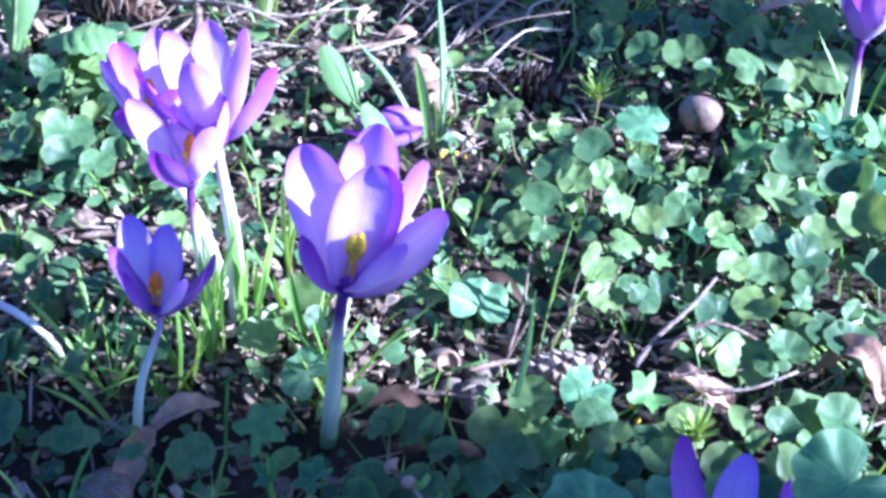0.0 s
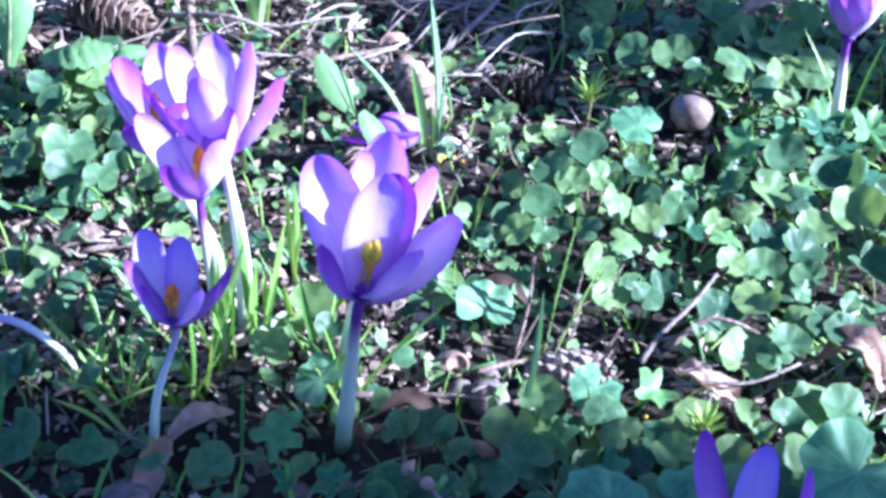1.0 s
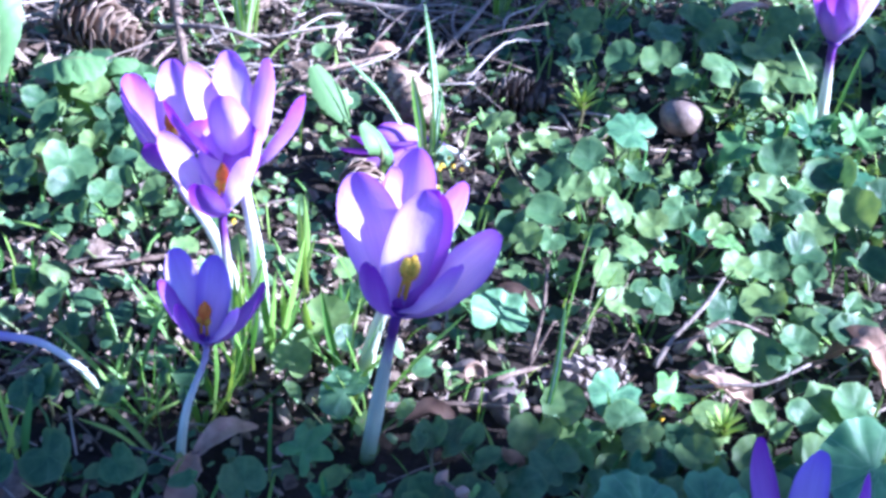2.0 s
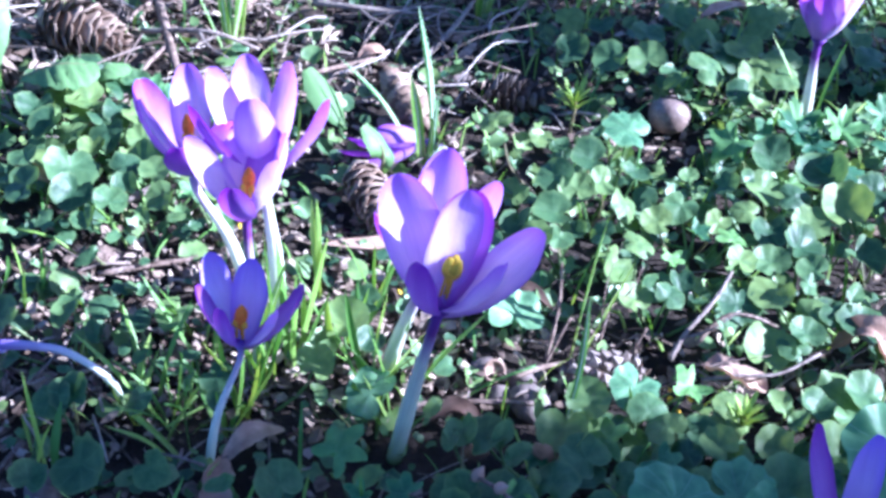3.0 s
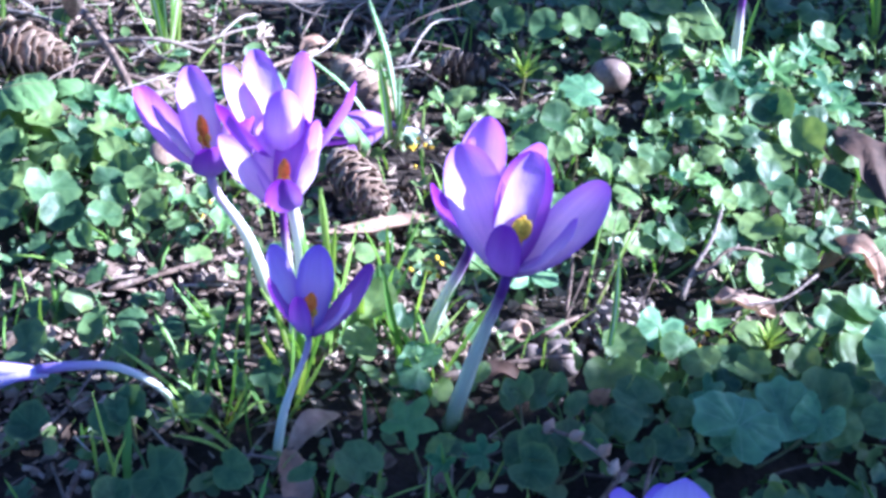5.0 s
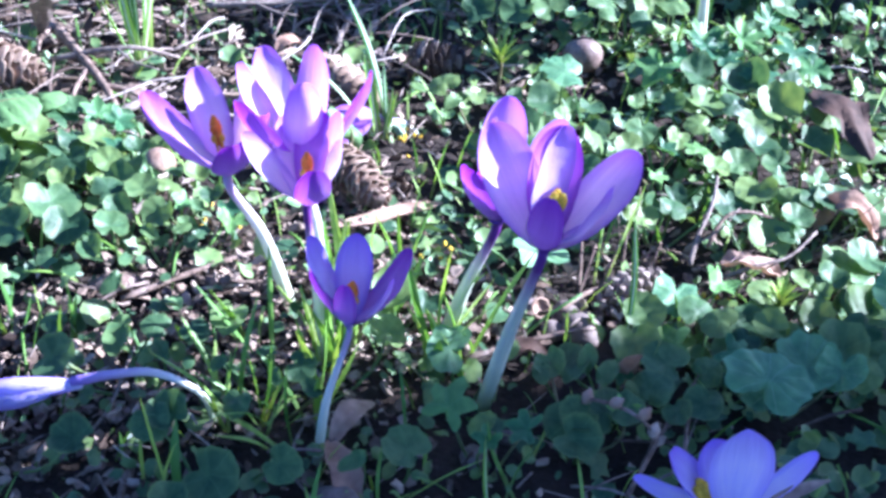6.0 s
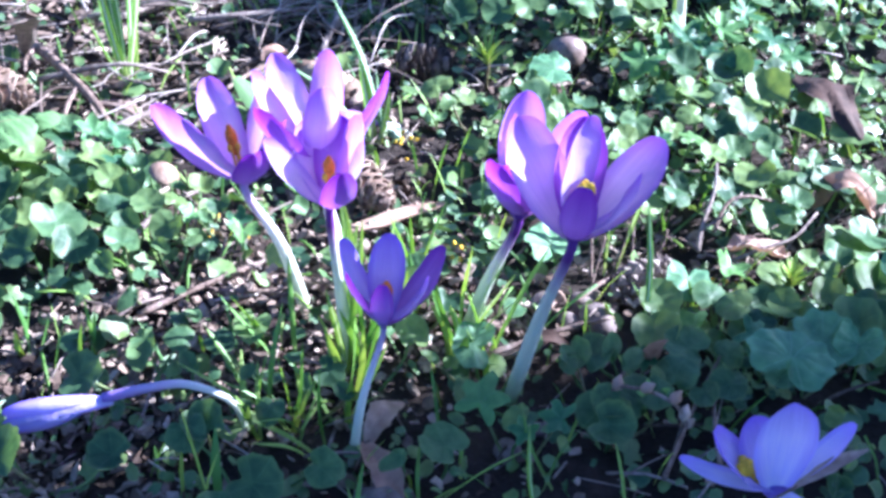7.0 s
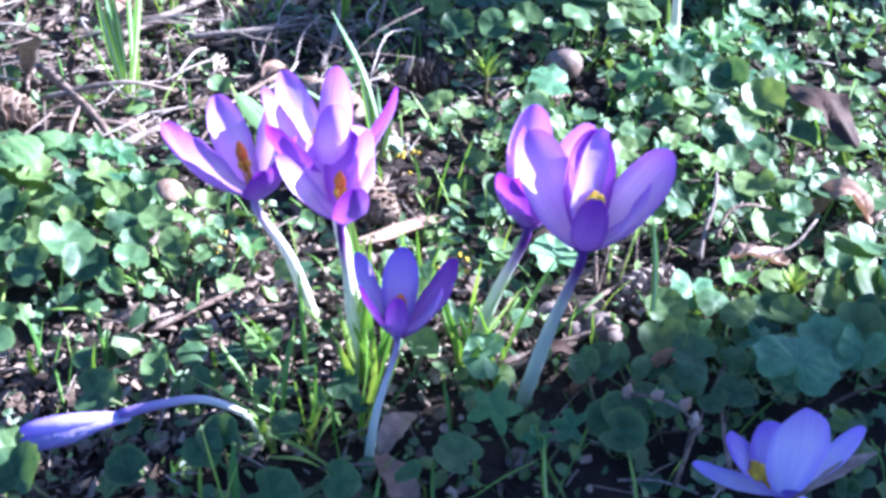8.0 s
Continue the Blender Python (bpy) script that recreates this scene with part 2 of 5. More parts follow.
# ---- mesh helpers ----
def mesh_of(name, verts, faces, mat, uvs=None, smooth=True):
    me = bpy.data.meshes.new(name)
    me.from_pydata([tuple(v) for v in verts], [], faces)
    if uvs is not None:
        layer = me.uv_layers.new(name="UVMap")
        idx = np.empty(len(me.loops), dtype=np.int32)
        me.loops.foreach_get("vertex_index", idx)
        layer.data.foreach_set("uv", np.asarray(uvs, dtype=np.float32)[idx].ravel())
    if smooth:
        me.polygons.foreach_set("use_smooth", [True] * len(me.polygons))
    me.materials.append(mat)
    me.update()
    return me


def thing(name, x, y, z, label, category, group=""):
    e = new(name)
    e.location = (x, y, z)
    e.empty_display_size = 0.01
    return tagged(e, label, category, group)


def part(name, shape, mat, parent, label="", smooth=True):
    """One mesh, given in world places, as a child of a thing or of a part."""
    verts, faces, uvs = shape
    origin = (parent.parent or parent).location
    o = new(name, mesh_of(name, [Vector(v) - origin for v in verts], faces, mat, uvs, smooth))
    o.parent = parent
    return tagged(o, label)


def placed(name, mesh, m, parent):
    o = new(name, mesh)
    o.parent = parent
    o.matrix_basis = Matrix.Translation(-parent.location) @ m
    return o


def joined(shapes):
    V, F, U = [], [], []
    for verts, faces, uvs in shapes:
        k = len(V)
        V.extend(verts)
        F.extend([tuple(i + k for i in f) for f in faces])
        U.extend(uvs)
    return V, F, U


def bezier(pts, n):
    """A smooth line through a few points."""
    pts = [Vector(p) for p in pts]
    if len(pts) == 2:
        return [pts[0].lerp(pts[1], i / n) for i in range(n + 1)]
    ext = [pts[0] * 2 - pts[1]] + pts + [pts[-1] * 2 - pts[-2]]
    out = []
    for i in range(n + 1):
        s = i / n * (len(pts) - 1)
        k = min(int(s), len(pts) - 2)
        t = s - k
        a, b, c, d = ext[k:k + 4]
        out.append(0.5 * (2 * b + (c - a) * t + (2 * a - 5 * b + 4 * c - d) * t * t + (3 * b - a - 3 * c + d) * t ** 3))
    return out


def tube(pts, radius, n=8, sides=7, wobble=0.0, rng=None, flat=1.0):
    """A round stalk along a line; radius is a function of 0..1."""
    line = bezier(pts, n)
    V, F, U = [], [], []
    side = Vector((1, 0.13, 0.07))
    for i, p in enumerate(line):
        d = (line[min(i + 1, n)] - line[max(i - 1, 0)]).normalized()
        side = (side - d * side.dot(d)).normalized()
        up = d.cross(side)
        r = radius(i / n)
        for k in range(sides):
            a = 2 * math.pi * k / sides
            w = 1 + (rng.uniform(-wobble, wobble) if rng else 0)
            V.append(p + (side * math.cos(a) + up * math.sin(a) * flat) * r * w)
            U.append((i / n, k / sides))
    for i in range(n):
        for k in range(sides):
            j = (k + 1) % sides
            F.append((i * sides + k, i * sides + j, (i + 1) * sides + j, (i + 1) * sides + k))
    F.append(tuple(range(sides - 1, -1, -1)))
    F.append(tuple(n * sides + k for k in range(sides)))
    return V, F, U


def lathe(profile, sides=16, centre=(0, 0, 0), turn=None):
    V, F, U = [], [], []
    for i, (r, z) in enumerate(profile):
        for k in range(sides):
            a = 2 * math.pi * k / sides
            v = Vector((r * math.cos(a), r * math.sin(a), z))
            V.append((turn @ v if turn else v) + Vector(centre))
            U.append((i / (len(profile) - 1), k / sides))
    for i in range(len(profile) - 1):
        for k in range(sides):
            j = (k + 1) % sides
            F.append((i * sides + k, i * sides + j, (i + 1) * sides + j, (i + 1) * sides + k))
    return V, F, U


def soil_height(x, y):
    """The lie of the ground, rising gently away from the camera."""
    near = max(-0.3, min(0.6, y - 0.33))
    h = 0.006 + 0.018 * near
    h += 0.006 * (noise.noise((x * 14, y * 14, 0.3))) + 0.003 * noise.noise((x * 45, y * 45, 2.0)) + 0.0012 * noise.noise((x * 130, y * 130, 5.0))
    return h


# ---- ground ----
def make_ground():
    xs = np.unique(np.concatenate([-np.geomspace(0.34, 40, 26), np.arange(-0.34, 0.56, 0.006), np.geomspace(0.56, 40, 26)]))
    ys = np.unique(np.concatenate([-np.geomspace(0.1, 40, 26), np.arange(-0.1, 0.16, 0.03), np.arange(0.16, 1.0, 0.006), np.geomspace(1.0, 40, 26)]))
    V = [(x, y, soil_height(x, y)) for y in ys for x in xs]
    w = len(xs)
    F = [(j * w + i, j * w + i + 1, (j + 1) * w + i + 1, (j + 1) * w + i) for j in range(len(ys) - 1) for i in range(w - 1)]
    tagged(new("ground", mesh_of("ground", V, F, SOIL)), "dark damp garden soil with crumbs and litter", "ground", kind="structure")


make_ground()


# ---- an unseen tree, added to shade the foreground ----
def make_shade_tree():
    """A leaning bare tree added out of view beside the path of the light; its flank throws the shade over the
    foreground.
    """
    edge = Vector((math.cos(radians(-6)), math.sin(radians(-6)), 0))
    across = Vector((edge.y, -edge.x, 0))
    away = Vector((across.x, across.y, 0)) * sun_dir.dot(across) + Vector((0, 0, sun_dir.z))
    lean = away.normalized()
    radius = 0.24
    foot = Vector((0.0, 0.3345, 0.012)) + edge * 2.3 + across * (radius / lean.z)
    t = thing("tree", foot.x, foot.y, 0, "unseen shade caster shaped as a leaning bare tree trunk with rough grey-brown bark", "tree")
    rng = random.Random(4)
    reach = -(lean - sun_dir * (lean.z / sun_dir.z)).dot(edge)

    def girth(u):
        """Tapering, flared at the root; a burl and a shallow hollow above it bend the shade's edge."""
        e = 2.3 - (-0.2 + 4.8 * u) * reach
        # bulge and dip set by where the shadow's edge should fall
        shade_swell = 0.020 * math.exp(-((e - 0.015) / 0.09) ** 2) - 0.011 / (1 + math.exp(-(e - 0.125) / 0.018)) * (e < 0.6)
        return radius - 0.07 * max(0, u - 0.45) + 0.05 * max(0, 1 - u * 16) + shade_swell

    trunk = part("trunk", tube([foot - lean * 0.2, foot + lean * 4.6], girth, 160, 24, 0.006, rng), TRUNK, t)
    for k in range(5):
        a, h = k * 2.4 + 0.6, 3.2 + 0.3 * k
        s = foot + lean * h
        d = Vector((math.cos(a), math.sin(a), 0.9))
        part("limb", tube([s, s + d * 0.5, s + d * 1.0 + Vector((0, 0, 0.3)), s + d * 1.3 + Vector((0, 0, 0.8))], lambda u: 0.07 * (1 - 0.85 * u), 10, 8, 0.06, rng), TRUNK, trunk)


make_shade_tree()


# ---- an unseen post, added beside the bed to throw a short shadow over its far side ----
def make_shade_post():
    # stands sunward of the spot to be darkened; its height ends the shadow
    x, y = 0.1 + 0.93 * math.cos(SUN_AZ), 0.64 + 0.93 * math.sin(SUN_AZ)
    t = thing("shade_post", x, y, 0.0, "unseen shade caster shaped as a weathered grey wooden garden post", "post")
    shaft = part("shaft", tube([(x, y, -0.1), (x, y, 0.25), (x + 0.002, y, 0.59)], lambda u: 0.05 - 0.003 * u, 12, 14, 0.04, random.Random(9)), TRUNK, t)
    part("cap", lathe([(0.0005, 0.615), (0.02, 0.611), (0.045, 0.595), (0.048, 0.582), (0.038, 0.576)], 16, (x + 0.002, y, 0)), TRUNK, shaft)


make_shade_post()


# ---- crocuses ----
def tepal_shape(base, tip, axis, width, bulge, cup, twist=0.0, facing=None, nu=20, nv=10):
    base, tip, axis = Vector(base), Vector(tip), Vector(axis).normalized()
    chord = tip - base
    out = chord - axis * chord.dot(axis)
    out = out.normalized() if out.length > 1e-5 else Vector((1, 0, 0))
    if facing is not None:
        out = Vector((math.cos(radians(facing)), math.sin(radians(facing)), 0))
    c = chord.normalized()
    out = (out - c * out.dot(c)).normalized()
    side = c.cross(out)
    if twist:
        q = Matrix.Rotation(twist, 3, c)
        out, side = q @ out, q @ side
    V, U, F = [], [], []
    L = chord.length
    for i in range(nu + 1):
        u = math.sin(0.5 * math.pi * i / nu)
        w = 0.5 * width * (0.13 * (1 - u) ** 2 + 2.44 * u ** 0.8 * (1.0 - u) ** 0.52) + 0.0002
        for j in range(nv + 1):
            v = 2 * j / nv - 1
            p = base + chord * u + out * (bulge * L * (4 * u * (1 - u)) * (1 - 0.25 * u))
            p = p + side * (w * v) - out * (cup * w * v * v) + out * (0.03 * w * math.sin(9 * u + 4 * v) + 0.05 * w * abs(v) ** 3 * math.sin(14 * u + width * 9000))
            p = p - out * (0.06 * L * max(0, u - 0.8) ** 2 * 12)
            V.append(p)
            U.append((u, 0.5 + 0.5 * v))
    for i in range(nu):
        for j in range(nv):
            a = i * (nv + 1) + j
            F.append((a, a + 1, a + nv + 2, a + nv + 1))
    return V, F, U


def crocus(foot, base, tips, width, label, materials, heart="stigma", bend=(0, 0, 0), tube_r=0.0021, skin=None, sway=(0, 0, 0), group="crocuses"):
    """A crocus: pale tube from the soil, six tepals from one throat, and its stamens."""
    foot, base = Vector(foot), Vector(base)
    t = thing("crocus", *foot, label, "flower", group)
    axis = (sum((Vector(p[:3]) for p in tips), Vector()) / len(tips) - base).normalized()
    mid = foot.lerp(base, 0.5) + Vector(bend)
    part("tube", tube([foot - Vector((0, 0, 0.006)), mid, base - axis * 0.006, base + axis * 0.003], lambda u: tube_r * (1.22 - 0.46 * min(1, max(0, (u - 0.2) / 0.36)) + 0.9 * max(0, u - 0.86) * 6), 18, 10), skin or TUBE, t)
    for k, p in enumerate(tips):
        outer = k % 2
        w = p[3] if len(p) > 3 else 1.0
        part("tepal", tepal_shape(base + axis * 0.0005 * k, p[:3], axis, width * w * (1.0 if outer else 0.95), p[4] if len(p) > 4 else (0.125 if outer else 0.1) * w, 0.42, 0.0, p[5] if len(p) > 5 else None), materials[k % len(materials)], t)
    length = sum((Vector(p[:3]) - base).length for p in tips) / len(tips)
    axis = (axis + Vector(sway)).normalized()
    side = axis.orthogonal().normalized()
    for k in range(3):
        d = Matrix.Rotation(k * 2.094 + 0.4, 3, axis) @ side
        s = base + axis * length * 0.3 + d * 0.0012
        top = base + axis * length * (0.53 if heart == "stamens" else 0.42) + d * (0.0015 if heart == "stamens" else 0.0012)
        broad = 0.0013 if heart == "stamens" else 0.0008
        low = s.lerp(top, 0.3)
        stamen = part("stamen", tube([s - axis * length * 0.12, s, low], lambda u: 0.0005, 5, 6), POLLEN, t)
        part("anther", tube([low, low.lerp(top, 0.5) + d * 0.0005, top], lambda u: 0.0004 + broad * math.sin(math.pi * min(1, 0.1 + 0.84 * u)) ** 0.6, 9, 8), POLLEN, stamen)
    s = base + axis * length * 0.3
    top = base + axis * length * (0.54 if heart == "stamens" else 0.6)
    part("style", tube([s, s.lerp(top, 0.6), top], lambda u: 0.0005 + 0.0017 * math.sin(math.pi * min(1, 0.08 + 0.86 * u)) ** 1.4, 10, 8, 0.1, random.Random(2)), POLLEN if heart == "stamens" else STIGMA, t)
    return t


MIXED = (VIOLET, VIOLET, VIOLET, DEEP, VIOLET, DEEP)
crocus((-0.081, 0.331, 0.008), (-0.068, 0.332, 0.063),
       [(-0.062, 0.339, 0.096), (-0.046, 0.328, 0.091), (-0.078, 0.345, 0.094), (-0.074, 0.320, 0.090, 0.58, 0.14), (-0.056, 0.321, 0.087, 0.68, 0.14), (-0.082, 0.332, 0.090, 0.8)],
       0.0124, "small blue-violet crocus with orange stigma, open cup", (PALE, DEEP, PALE, DEEP, VIOLET, DEEP), bend=(-0.002, 0, -0.003), tube_r=0.00145, skin=PALE_TUBE)
crocus((-0.0135, 0.333, 0.012), (-0.006, 0.314, 0.090),
       [(0.001, 0.322, 0.133), (0.025, 0.310, 0.123, 0.92, 0.13, 10), (-0.019, 0.334, 0.131, 1.05, 0.11, 92), (-0.016, 0.297, 0.123, 0.6, 0.17), (0.011, 0.302, 0.118, 0.8, 0.17), (0.006, 0.330, 0.127, 0.95, 0.1)],
       0.0186, "large violet crocus with yellow stamens, wide open", MIXED, "stamens", bend=(0.0, 0.0, 0.0), tube_r=0.0024)
crocus((-0.016, 0.369, 0.008), (-0.005, 0.349, 0.078),
       [(0.003, 0.362, 0.122), (0.019, 0.345, 0.117), (-0.008, 0.353, 0.120, 1.0, 0.09, 150), (-0.025, 0.336, 0.113, 0.8), (0.010, 0.335, 0.113), (-0.014, 0.336, 0.108)],
       0.0175, "violet crocus with yellow stamens behind another bloom", MIXED, "stamens", tube_r=0.0024)
crocus((-0.060, 0.376, 0.008), (-0.064, 0.382, 0.080),
       [(-0.066, 0.401, 0.107), (-0.049, 0.385, 0.113), (-0.085, 0.391, 0.109, 0.74, 0.09, 135), (-0.069, 0.359, 0.108, 0.82, 0.16), (-0.054, 0.374, 0.109, 0.8, 0.15), (-0.053, 0.398, 0.108)],
       0.0146, "violet crocus with orange stigma in a clump of three", MIXED, tube_r=0.0021)
crocus((-0.060, 0.414, 0.010), (-0.083, 0.417, 0.076),
       [(-0.085, 0.446, 0.107), (-0.104, 0.456, 0.094), (-0.065, 0.433, 0.107), (-0.087, 0.393, 0.102, 0.95, 0.15), (-0.103, 0.424, 0.104), (-0.070, 0.405, 0.105)],
       0.0150, "violet crocus with orange stigma leaning outward from its clump", (VIOLET, DEEP, VIOLET, DEEP, VIOLET, DEEP), bend=(0.001, 0, 0.002), tube_r=0.0022, skin=PALE_TUBE)
crocus((-0.053, 0.393, 0.009), (-0.058, 0.404, 0.083),
       [(-0.046, 0.418, 0.123), (-0.034, 0.392, 0.122), (-0.063, 0.433, 0.118), (-0.084, 0.397, 0.117), (-0.062, 0.389, 0.124), (-0.077, 0.421, 0.119)],
       0.0150, "tall violet crocus with yellow stamens in a clump of three", (VIOLET, DEEP, VIOLET, DEEP, VIOLET, VIOLET), "stamens", bend=(0.002, 0, 0), tube_r=0.0027, skin=PALE_TUBE)
crocus((0.218, 0.532, 0.014), (0.212, 0.530, 0.069),
       [(0.200, 0.541, 0.107), (0.224, 0.520, 0.108), (0.214, 0.546, 0.109), (0.203, 0.516, 0.104), (0.228, 0.537, 0.109), (0.196, 0.527, 0.103)],
       0.0168, "violet crocus half closed among glossy leaves", MIXED, tube_r=0.0025)
crocus((0.098, 0.214, 0.006), (0.091, 0.210, 0.084),
       [(0.093, 0.224, 0.122), (0.100, 0.208, 0.129), (0.078, 0.229, 0.121), (0.106, 0.196, 0.116), (0.110, 0.206, 0.112), (0.082, 0.200, 0.114)],
       0.0120, "violet crocus with orange stigma, upright open cup", (PALE, DEEP, DEEP, DEEP, PALE, DEEP), tube_r=0.0019)
crocus((0.024, 0.235, 0.006), (0.022, 0.230, 0.035),
       [(0.014, 0.225, 0.083, 1.3, 0.05, 62), (0.047, 0.225, 0.058, 0.55), (0.020, 0.244, 0.058, 1.0, 0.06), (-0.009, 0.244, 0.051, 0.55), (0.001, 0.242, 0.060, 1.05), (0.026, 0.208, 0.034, 0.6)],
       0.0150, "low blue-violet crocus opened flat in the shade", (LILAC, LILAC, PALE, LILAC, PALE, LILAC), "stamens", tube_r=0.003, skin=PALE_TUBE, sway=(-0.55, 0.45, 0))


def wilted(pts, bud, label, tips, width, share, mats=(DEEP, PALE, DEEP)):
    """A crocus that has toppled: arching pale tube, a furled limp flower and its loose tepals."""
    t = thing("wilted_crocus", *pts[0], label, "flower", "crocuses")
    part("tube", tube(pts, lambda u: 0.0013 + 0.0007 * u * u, 18, 9), PALE_TUBE, t)
    if bud:
        part("furled_flower", tube(bud, lambda u: 0.0017 + 0.0030 * math.sin(math.pi * min(1, 0.06 + 0.72 * u)) ** 1.3, 18, 14, 0.09, random.Random(5), 0.75), PALE, t)
    base = Vector(pts[-1])
    axis = (Vector(pts[-1]) - Vector(pts[-2])).normalized()
    for k, p in enumerate(tips):
        part("tepal", tepal_shape(base, p, axis, width, 0.1, share, 0.5 * (k % 3 - 1)), mats[k % 3], t)


wilted([(-0.110, 0.358, 0.012), (-0.114, 0.359, 0.026), (-0.128, 0.363, 0.037), (-0.142, 0.369, 0.036), (-0.155, 0.375, 0.032)],
       [(-0.152, 0.374, 0.031), (-0.166, 0.379, 0.029), (-0.178, 0.384, 0.026), (-0.188, 0.388, 0.023)], "toppled crocus with a white arching stalk and limp blue flower",
       [(-0.188, 0.387, 0.029), (-0.187, 0.383, 0.022), (-0.189, 0.390, 0.022)], 0.0062, 0.6, (PALE, PALE, DEEP))
wilted([(0.042, 0.516, 0.010), (0.034, 0.520, 0.017), (0.022, 0.523, 0.021)], None, "fallen violet crocus lying on the litter",
       [(-0.021, 0.510, 0.024), (-0.018, 0.503, 0.018), (-0.004, 0.519, 0.028), (-0.012, 0.512, 0.027), (-0.016, 0.524, 0.022)], 0.0125, 0.3, (DEEP, DEEP, DEEP))


# ---- leaves ----
def leaf_shape(kind, seed, n=26, rings=3):
    """A blade of about one unit radius round the joint with its stalk; the tip points to +y."""
    rng = random.Random(seed)
    ph, lean = rng.uniform(0, 6), rng.uniform(-0.25, 0.25)
    dish, fold = rng.uniform(-0.36, 0.26), rng.uniform(0.05, 0.48)
    V, U, F = [(0, 0, 0)], [(0.5, 0)], []
    for q in range(1, rings + 1):
        f = q / rings
        for k in range(n):
            a = 2 * math.pi * (k + 0.5) / n - math.pi
            b = abs(a)
            if kind == "round":
                r = (0.98 + 0.08 * math.cos(a)) * (1 - 0.66 * max(0, (b - 2.5) / 0.64) ** 1.6) * (1 + 0.025 * math.cos(11 * a + ph))
            elif kind == "oval":
                r = 0.74 / math.sqrt((math.cos(a) / 1.5) ** 2 + (math.sin(a) / 0.72) ** 2) * (0.72 + 0.32 * math.cos(a)) * (1 - 0.5 * max(0, (b - 2.7) / 0.44))
                r *= 1.05
            elif kind == "heart":
                r = (0.94 + 0.1 * math.cos(a) + 0.05 * math.cos(2 * a)) * (1 - 0.8 * max(0, (b - 2.55) / 0.59) ** 1.3) * (1 + 0.02 * math.cos(9 * a + ph))
            elif kind == "cut":
                r = (0.34 + 0.66 * abs(math.cos(2.5 * a)) ** 0.8) * (1 + 0.13 * math.cos(20 * a + ph)) * (1 - 0.6 * max(0, (b - 2.75) / 0.39))
            elif kind == "lobed":
                r = (0.8 + 0.2 * math.cos(5 * a * 1.12)) * (1 - 0.75 * max(0, (b - 2.5) / 0.64)) * (1 + 0.05 * math.cos(15 * a + ph)) * (1.0 + 0.1 * math.cos(a))
            else:
                r = (0.97 - 0.05 * math.cos(a)) * (1 - 0.82 * max(0, (b - 2.4) / 0.74) ** 1.5) * (1 + 0.07 * abs(math.cos(5.5 * a)))
            r *= 1 + 0.13 * noise.noise((2.6 * math.sin(a) + seed, 2.2 * math.cos(a), 0.7))
            x, y = r * f * math.sin(a), r * f * math.cos(a)
            z = dish * r * r * f * f + 0.1 * noise.noise((2.4 * x + seed, 2.4 * y, 6.0)) + fold * abs(x) * (0.5 + 0.5 * f) + lean * x * y * 0.5 + 0.085 * f * f * math.sin(3 * a + ph) + 0.04 * f * f * math.sin(7 * a + 2 * ph)
            if kind == "crinkled":
                z += 0.04 * f * f * math.cos(11 * a) + 0.16 * f * noise.noise((2 * x + seed, 2 * y, 2.0))
            V.append((x, y, z))
            U.append(((a + math.pi) / (2 * math.pi), f))
    F += [(0, 1 + (k + 1) % n, 1 + k) for k in range(n)]
    for q in range(rings - 1):
        o, p = 1 + q * n, 1 + (q + 1) * n
        F += [(o + k, o + (k + 1) % n, p + (k + 1) % n, p + k) for k in range(n)]
    return V, F, U


LEAF_MATERIAL = {"round": ROUND, "heart": OVAL, "cut": LOBED, "oval": OVAL, "lobed": LOBED, "crinkled": CRINKLED}
LEAF_LABEL = {"heart": "low plant with glossy heart-shaped fresh green leaves", "cut": "low plant with pale green leaves cut into toothed lobes", "round": "low plant with glossy round green leaves on thin stalks", "oval": "low plant with small oval green leaves",
              "lobed": "low plant with lobed fresh green leaves", "crinkled": "low plant with broad kidney-shaped scalloped leaves"}
leaf_meshes = {}
for kind in LEAF_MATERIAL:
    for s in range(6):
        v, f, u = leaf_shape(kind, 10 * s + len(kind), {"crinkled": 44, "cut": 56, "lobed": 40}.get(kind, 30), 4)
        leaf_meshes[kind, s] = mesh_of("leaf", v, f, LEAF_MATERIAL[kind], u)
lean_rng = random.Random(12)


def leaf_pose(rng, x, y, z, r, tilt=26):
    """A leaf held about level, turned at random, leaning a little to the light."""
    return Matrix.Translation((x, y, z)) @ pose(0, 0, 0, rng.gauss(14, tilt * 0.7), rng.gauss(8, tilt * 0.7), 0) @ pose(0, 0, 0, 0, 0, rng.uniform(0, 360)) @ Matrix.Diagonal((r, r, r, 1))


# how a leaf is held: w gleaming, b turned to the sun, m about level, d turned from the sun
HELD = {"w": (0.5, -0.45, 0.76), "b": (0.2, -0.3, 0.9), "m": (-0.02, -0.3, 0.94), "d": (-0.4, -0.24, 0.86)}


def held_pose(rng, x, y, z, r, way):
    n = Vector(HELD[way]) + Vector((rng.gauss(0, 0.13), rng.gauss(0, 0.13), 0))
    turn = Vector((0, 0, 1)).rotation_difference(n.normalized()).to_matrix().to_4x4()
    return Matrix.Translation((x, y, z)) @ turn @ pose(0, 0, 0, 0, 0, rng.uniform(0, 360)) @ Matrix.Diagonal((r, r * rng.uniform(0.86, 1.1), r, 1))


